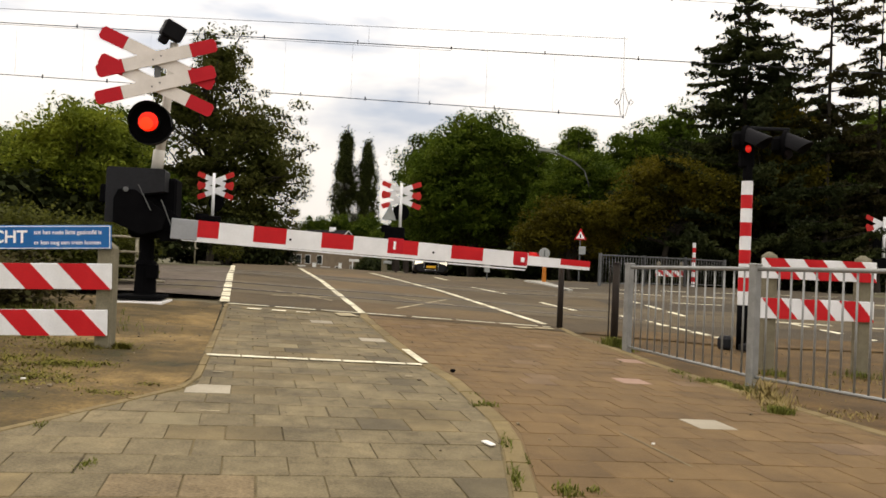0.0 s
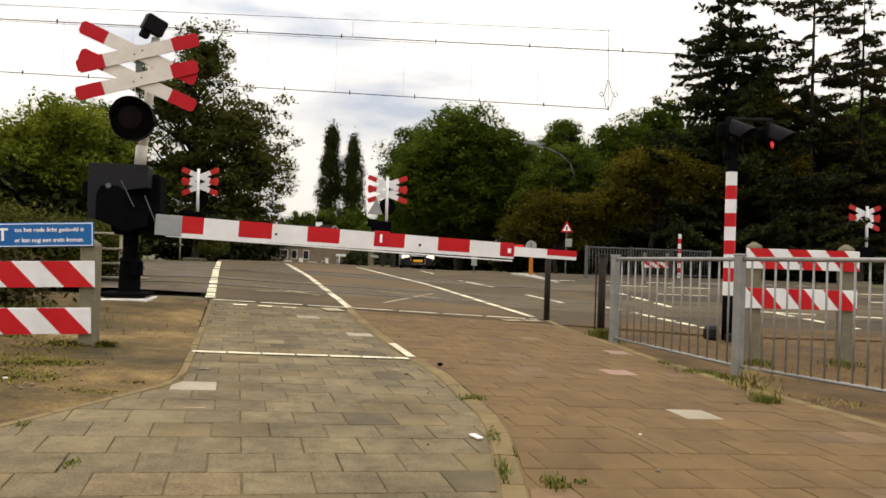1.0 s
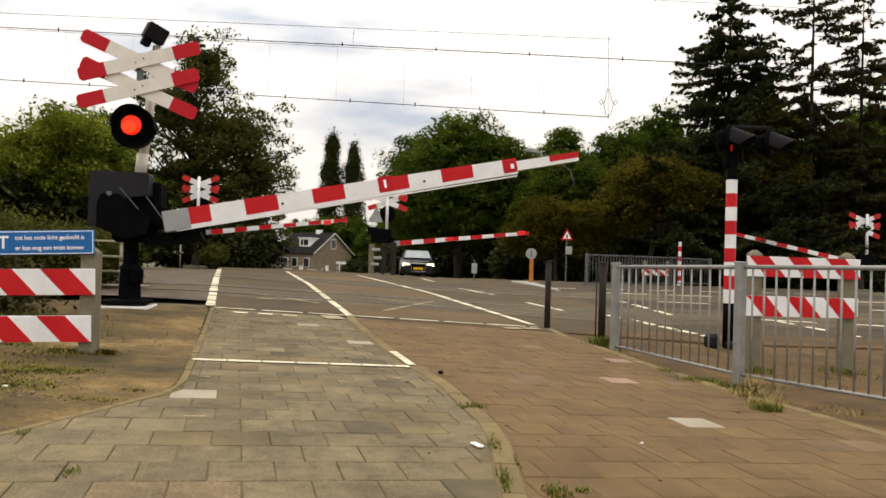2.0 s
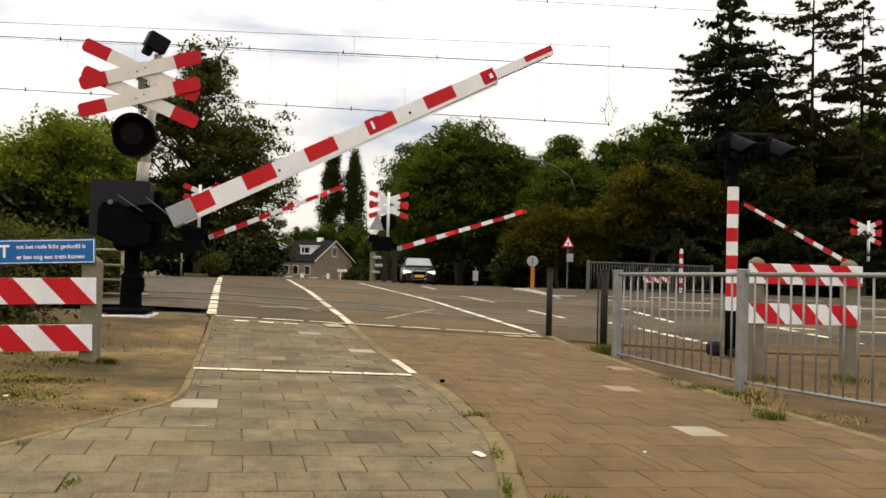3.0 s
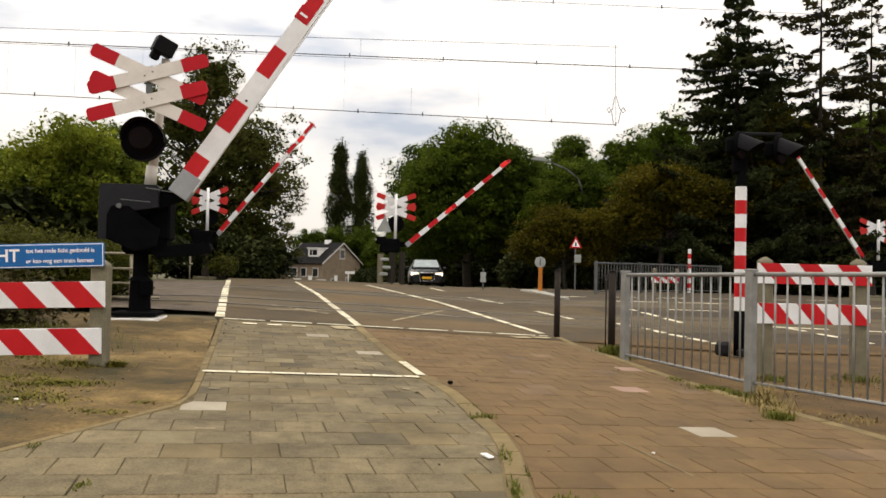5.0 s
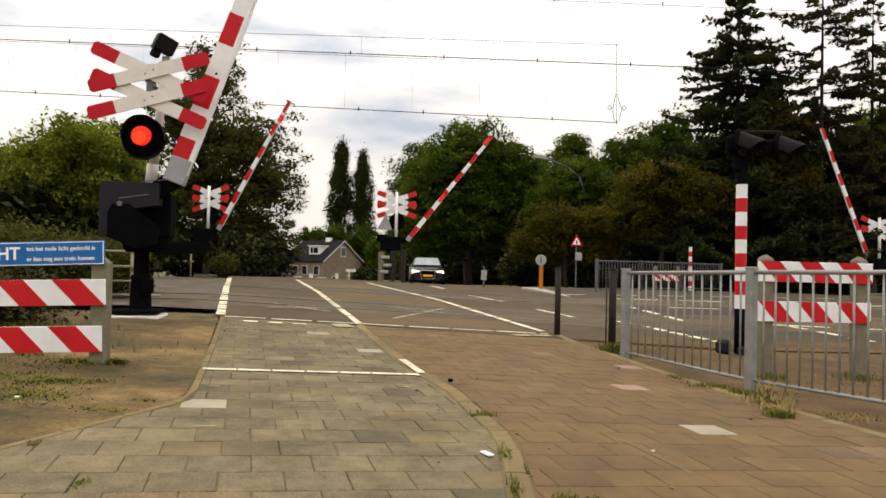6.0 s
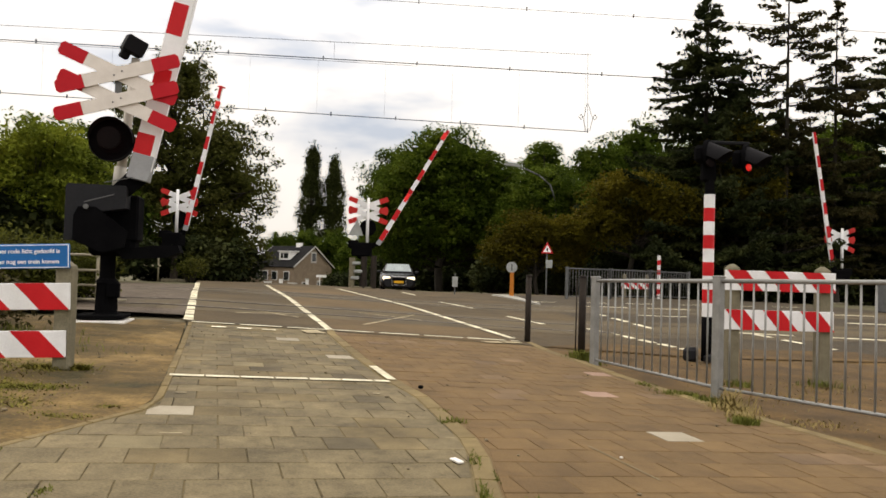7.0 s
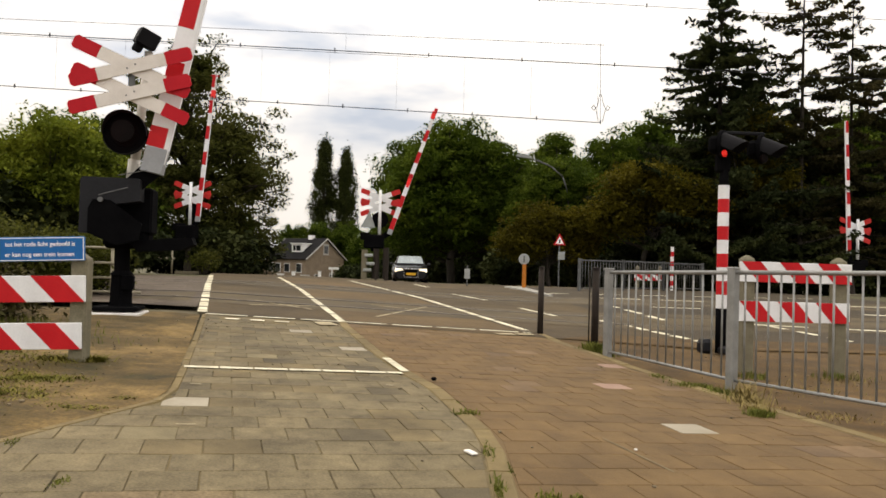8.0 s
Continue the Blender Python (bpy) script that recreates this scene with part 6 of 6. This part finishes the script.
def pebbles():
    """Small stones and crumbs strewn over the verges."""
    rng = np.random.default_rng(9)
    bm = bmesh.new()
    for x0, x1, y0, y1, n in ((-5.5, -2.4, 4.0, 11.0, 420), (2.9, 6.0, 6.0, 11.0, 200), (-2.0, 2.5, 3.2, 11.0, 36)):
        for _ in range(n):
            x, y, r = rng.uniform(x0, x1), rng.uniform(y0, y1), 0.004 + 0.012 * rng.random() ** 2
            m = Matrix.Translation((x, y, ground_z(x, y) + r * 0.5)) @ Matrix.Rotation(rng.uniform(0, 6), 4, "Z") @ Matrix.Diagonal((1.4, 1, 0.7, 1))
            bmesh.ops.create_icosphere(bm, subdivisions=1, radius=r, matrix=m)
    return tagged(obj("pebbles", bm, M_pebble), "small pale pebbles strewn over verge and paving", "gravel", kind="stuff")


pebbles()
grass("railing_grass", [(2.80, 6.24, 0.10, 0.07, 620, 0.07), (2.80, 7.75, 0.22, 0.16, 520, 0.05), (3.0, 7.4, 0.16, 0.14, 420, 0.06), (2.62, 8.3, 0.10, 0.2, 200, 0.04), (2.40, 10.45, 0.16, 0.12, 620, 0.12), (2.5, 10.1, 0.1, 0.15, 160, 0.05), (3.9, 8.9, 0.2, 0.15, 160, 0.08), (5.1, 9.2, 0.3, 0.2, 140, 0.08)], "green tufts of grass under the railing", 6, M_weed)
grass("railing_straw", [(2.98, 6.9, 0.22, 0.18, 230, 0.12), (2.9, 6.5, 0.14, 0.12, 170, 0.11), (3.1, 7.25, 0.12, 0.10, 110, 0.2), (3.5, 6.5, 0.5, 0.3, 150, 0.04), (3.3, 7.9, 0.4, 0.4, 120, 0.04), (4.2, 8.2, 0.6, 0.5, 160, 0.04), (5.0, 9.0, 0.5, 0.3, 100, 0.06)], "dry pale straw along the railing", 13, M_straw, 0.4)
grass("joint_weeds", [(0.40, 3.7, 0.03, 0.22, 150, 0.05), (0.41, 4.4, 0.03, 0.2, 120, 0.04), (0.62, 3.55, 0.06, 0.10, 160, 0.05), (0.36, 5.5, 0.07, 0.05, 120, 0.05), (-1.53, 3.37, 0.03, 0.07, 170, 0.03), (-1.62, 3.22, 0.12, 0.02, 150, 0.02), (0.49, 4.09, 0.02, 0.12, 130, 0.03), (0.29, 5.46, 0.05, 0.04, 140, 0.03), (-2.05, 3.95, 0.05, 0.05, 90, 0.03), (0.30, 5.9, 0.05, 0.06, 60, 0.03), (-1.25, 3.3, 0.2, 0.02, 60, 0.02), (0.75, 3.6, 0.05, 0.05, 60, 0.04)], "weeds in the joints of the paving", 7, M_weed)


# ---- kerbs and paving ----
kerb_run("kerb_left", [(x + 0.04, y) for x, y in PATH_LEFT], -9.0, 11.5, 0.5, 0.13, 0.001, M_kerb, "pale concrete edging along the cycle path", 0.5)
kerb_run("kerb_right", PATH_RIGHT, -9.0, 11.5, 0.5, 0.13, 0.004, M_kerb, "pale flush kerb between cycle path and footpath")
kerb_run("kerb_verge", [(x + 0.05, y) for x, y in FOOT_RIGHT], -9.0, 11.5, 1.0, 0.13, 0.004, M_kerb, "sunken concrete edging of the footpath")
stripe((-2.04, 6.70), (-0.16, 7.20), 0.10, M_line, 0.010, 0.285, 0.015, label="white stone stop line across the cycle path", seed=21)
stripe((-0.14, 7.3), (-0.36, 8.2), 0.085, M_line, 0.012, 0.95, 0.03, label="white painted kerb stones", seed=22)
stripe((-1.32, 11.1), (-1.5, 11.45), 0.26, M_line_yellow, 0.014, 0.95, 0.03, label="worn white patch beside the kerb", seed=23)
stripe((-1.74, 5.88), (-1.66, 5.90), 0.03, M_line_yellow, 0.010, label="scrap of white paint on the paving", seed=26)
stripe((-1.42, 4.54), (-1.3, 4.57), 0.012, M_line_yellow, 0.010, label="scrap of white paint on the paving", seed=27)
stripe((-0.28, 6.45), (-0.22, 6.46), 0.04, M_line_yellow, 0.010, label="scrap of white paint on the paving", seed=28)
stripe((1.20, 4.97), (1.42, 4.21), 0.012, M_tile_pale, 0.005, label="long pale scratch on the paving", seed=24)
stripe((1.15, 11.55), (1.75, 11.85), 0.16, M_line_yellow, 0.012, 0.3, 0.05, label=CREAM, seed=25)


def litter(x, y, sx, sy, rz, label):
    base = thing("litter", on_ground(x, y, rz, 0.005), label, "litter", "scraps of litter")
    part("scrap", box_mesh((sx, sy, 0.012), (0, 0, 0.008), None, 0.004), M_paper, base)


litter(0.30, 4.32, 0.04, 0.10, 25, "crumpled white paper scrap on the paving")
litter(1.33, 4.66, 0.022, 0.014, 10, "tiny white paper scrap on the paving")
litter(-2.72, 5.0, 0.03, 0.02, 10, "tiny white paper scrap on the verge")
base = thing("pebble", on_ground(0.13, 6.9, 20, 0.005), "small dark stone on the paving", "stone")
part("stone", box_mesh((0.05, 0.04, 0.03), (0, 0, 0.015), None, 0.012), M_black, base)

S = 0.303


def inside(x, y, left, right, margin):
    xl = float(np.interp(y, [p[1] for p in left], [p[0] for p in left]))
    xr = float(np.interp(y, [p[1] for p in right], [p[0] for p in right]))
    return xl + margin, xr - margin


def half_clip(poly, side, left, right, margin):
    """Cut a tile's outline where it crosses the edge of the path."""
    def f(p):
        a, b = inside(p[0], p[1], left, right, margin)
        return p[0] - a if side < 0 else b - p[0]
    out = []
    for i, p in enumerate(poly):
        q = poly[(i + 1) % len(poly)]
        fp, fq = f(p), f(q)
        if fp >= 0:
            out.append(p)
        if (fp >= 0) != (fq >= 0):
            t = fp / (fp - fq)
            out.append((p[0] + t * (q[0] - p[0]), p[1] + t * (q[1] - p[1])))
    return out


def tile_bm(poly, thick=0.05, bevel=0.004):
    """A slab from its outline, with a narrow chamfer round its top."""
    bm = bmesh.new()
    cx, cy = sum(p[0] for p in poly) / len(poly), sum(p[1] for p in poly) / len(poly)
    def shrink(p):
        d = math.hypot(p[0] - cx, p[1] - cy) + 1e-6
        return (p[0] - (p[0] - cx) / d * bevel * 1.3, p[1] - (p[1] - cy) / d * bevel * 1.3)
    lo = [bm.verts.new((*p, -thick)) for p in poly]
    mid = [bm.verts.new((*p, -bevel * 0.6)) for p in poly]
    top = [bm.verts.new((*shrink(p), 0)) for p in poly]
    for a, b in ((lo, mid), (mid, top)):
        for i in range(len(poly)):
            bm.faces.new((a[i], a[(i + 1) % len(poly)], b[(i + 1) % len(poly)], b[i]))
    bm.faces.new(top)
    return bm


TILE_MESH = {}


def whole_tile(mat):
    if mat.name not in TILE_MESH:
        h = S / 2 - 0.0035
        bm = tile_bm([(-h, -h), (h, -h), (h, h), (-h, h)])
        me = bpy.data.meshes.new("paving_tile")
        bm.to_mesh(me)
        bm.free()
        me.materials.append(mat)
        TILE_MESH[mat.name] = me
    return TILE_MESH[mat.name]


def pave(parent, left, right, y0, y1, mats, special, turn, shift, rise, seed):
    """Lay square slabs in running bond between two edges; slabs at the edges are cut to fit."""
    rnd = random.Random(seed)
    c, s = math.cos(radians(turn)), math.sin(radians(turn))
    made, vs, fs = 0, [], []
    cells = []
    for i in range(-50, 48):
        for j in range(-36, 36):
            u, v = (j + (0.5 if i % 2 else 0) + shift) * S, i * S + rise
            cells.append((u * c - v * s, u * s + v * c))
    cells = [p for p in cells if y0 - 0.3 < p[1] < y1 + 0.3]
    cells.sort(key=lambda p: p[1])
    for x, y in cells:
        h = S / 2 - 0.0035
        poly = [(x + a * c - b * s, y + a * s + b * c) for a, b in ((-h, -h), (h, -h), (h, h), (-h, h))]
        cut = half_clip(half_clip(poly, -1, left, right, 0.075), 1, left, right, 0.075)
        if y1 is not None:
            cut = [(p[0], min(p[1], y1)) for p in cut] if any(p[1] > y1 for p in cut) else cut
        if len(cut) < 3:
            continue
        area = abs(sum(cut[k][0] * cut[(k + 1) % len(cut)][1] - cut[(k + 1) % len(cut)][0] * cut[k][1] for k in range(len(cut)))) / 2
        if area < 0.006:
            continue
        mat = rnd.choices([m for m, w in mats], [w for m, w in mats])[0]
        for sx, sy, sm in special:
            du, dv = (x - sx) * c + (y - sy) * s, (y - sy) * c - (x - sx) * s
            if abs(du) < S / 2 and abs(dv) < S / 2:
                mat = sm
        z = ground_z(x, y) + rnd.uniform(-0.0018, 0.0018)
        gy = (ground_z(x, y + 0.2) - ground_z(x, y - 0.2)) / 0.4
        gx = (ground_z(x + 0.2, y) - ground_z(x - 0.2, y)) / 0.4
        lean = Euler((math.atan(gy) + rnd.uniform(-0.006, 0.006), -math.atan(gx) + rnd.uniform(-0.006, 0.006), 0)).to_matrix().to_4x4()
        if y < 2.7:
            k = len(vs)
            vs += [(p[0], p[1], ground_z(*p)) for p in cut]
            fs.append(list(range(k, k + len(cut))))
            continue
        whole = len(cut) == 4 and area > S * S * 0.93
        if whole:
            me = whole_tile(mat)
            m = Matrix.Translation((x + rnd.uniform(-0.0028, 0.0028), y + rnd.uniform(-0.0028, 0.0028), z)) @ lean @ Matrix.Rotation(radians(turn + rnd.uniform(-0.35, 0.35)), 4, "Z")
        else:
            bm = tile_bm([(p[0] - x, p[1] - y) for p in cut])
            me = bpy.data.meshes.new("paving_tile")
            bm.to_mesh(me)
            bm.free()
            me.materials.append(mat)
            m = Matrix.Translation((x, y, z)) @ lean
        t = new("paving_tile", me)
        t.parent = parent
        t.matrix_basis = m
        made += 1
    me = bpy.data.meshes.new("paving_rest")
    me.from_pydata(vs, [], fs)
    me.materials.append(mats[0][0])
    rest = new("paving_rest", me)
    rest.parent = parent
    tagged(rest, "square slabs farther back", kind="stuff")
    return made


GREY = [(M_tile_grey, 0.78), (M_tile_tan, 0.14), (M_tile_dark, 0.08)]
BROWN = [(M_tile_red, 0.96), (M_tile_tan_red, 0.04)]
pave(bike_path, PATH_LEFT, PATH_RIGHT, -9.0, 11.45, GREY, [(-1.588, 5.338, M_tile_light), (-1.483, 4.322, M_tile_pale), (-0.85, 8.94, M_tile_light), (-1.51, 10.18, M_tile_light), (-1.66, 7.59, M_tile_pale), (-1.07, 6.51, M_tile_pale), (-1.96, 9.25, M_tile_pale), (-0.99, 4.2, M_tile_tan), (-1.33, 3.15, M_tile_sand), (-1.05, 3.2, M_tile_sand), (-0.78, 3.28, M_tile_sand)], 14.25, 0.219, 0.02, 3)
pave(footpath, PATH_RIGHT, FOOT_RIGHT, -9.0, 11.5, BROWN, [(1.947, 5.565, M_tile_light), (1.915, 7.23, M_tile_pink), (2.25, 8.98, M_tile_pink), (0.90, 6.99, M_tile_tan_red), (1.0, 8.2, M_tile_tan_red)], 12.5, 0.25, 0.10, 4)


# ---- what moves ----
def swing(arm, rows):
    at = arm.matrix_basis.translation.copy()
    walk(arm, [(t, pose(at.x, at.y, at.z, 0, -a, 0)) for t, a in rows])


def blink(lamp, spells, lit_first):
    """Turn the lamp's lit side out or in at the given times."""
    home = lamp.matrix_basis.copy()
    rows = [(0.0, home @ pose(0, 0, 0, 0, 0, 0 if lit_first else 180))]
    state, angle = lit_first, 0 if lit_first else 180
    for t in spells:
        rows.append((t - 1 / 30, home @ pose(0, 0, 0, 0, 0, angle)))
        rows.append((t, home @ pose(0, 0, 0, 0, 0, angle + 60)))
        rows.append((t + 1 / 30, home @ pose(0, 0, 0, 0, 0, angle + 120)))
        angle += 180
        rows.append((t + 2 / 30, home @ pose(0, 0, 0, 0, 0, angle)))
    rows.append((8.0, home @ pose(0, 0, 0, 0, 0, angle)))
    walk(lamp, rows)


def motions():
    swing(near_arm, [(0, -2.8), (0.7, -2.8), (1.0, -2.5), (1.2, -0.2), (1.6, 5.5), (2.0, 11.6), (2.5, 19.4), (3.0, 26.9), (3.5, 34.4), (4.0, 42.5), (4.5, 49.4), (5.2, 60.0), (6.0, 70.8), (6.5, 76.8), (7.0, 78.2), (7.5, 78.2), (8.0, 78.2)])
    swing(mid_arm, [(0, -3), (0.9, -3), (1.2, -1.8), (1.8, 4.0), (2.5, 11.9), (3.0, 17.9), (3.5, 24.1), (4.0, 29.1), (4.5, 34.6), (5.2, 43.2), (6.0, 52.1), (6.5, 55.0), (7.0, 60.1), (7.5, 65.6), (8.0, 71.0)])
    swing(left_arm, [(0, -3), (0.9, -3), (1.3, -2), (1.8, 3.5), (2.5, 12.5), (3.0, 20.5), (3.5, 27.5), (4.0, 34.8), (4.5, 41.1), (5.2, 50.5), (6.0, 60.0), (6.5, 69.3), (7.0, 77.1), (7.5, 82.0), (8.0, 84.6)])
    swing(right_arm, [(0, -2), (0.9, -2), (1.3, 0), (1.8, 7), (2.5, 17.2), (3.0, 24.4), (3.5, 31.5), (4.0, 38.0), (4.5, 44.4), (5.2, 55.0), (6.0, 66.4), (6.5, 73.4), (7.0, 79.5), (7.5, 84.4), (8.0, 87.4)])
    blink(near_lamp, NEAR_TIMES, True)
    blink(pole_lamps[0], POLE_LEFT, True)
    blink(pole_lamps[1], POLE_RIGHT, False)


NEAR_TIMES = (0.06, 0.35, 0.75, 1.05, 1.43, 1.73, 2.10, 2.35, 2.75, 3.05, 3.45, 3.72, 4.05, 4.35, 4.78, 5.07, 5.45, 5.70, 6.06, 6.43, 6.85, 7.05, 7.45)
POLE_LEFT = (0.20, 0.62, 0.85, 1.35, 1.75, 2.00, 2.20, 2.60, 2.85, 3.22, 3.62, 4.06, 4.20, 6.05, 6.30, 6.72, 6.90, 7.30, 7.70, 7.90)
POLE_RIGHT = (0.20, 0.62, 0.85, 1.35, 1.75, 2.00, 2.20, 2.60, 3.05, 3.20, 6.32, 6.70, 6.92, 7.30, 7.70, 7.90)
motions()
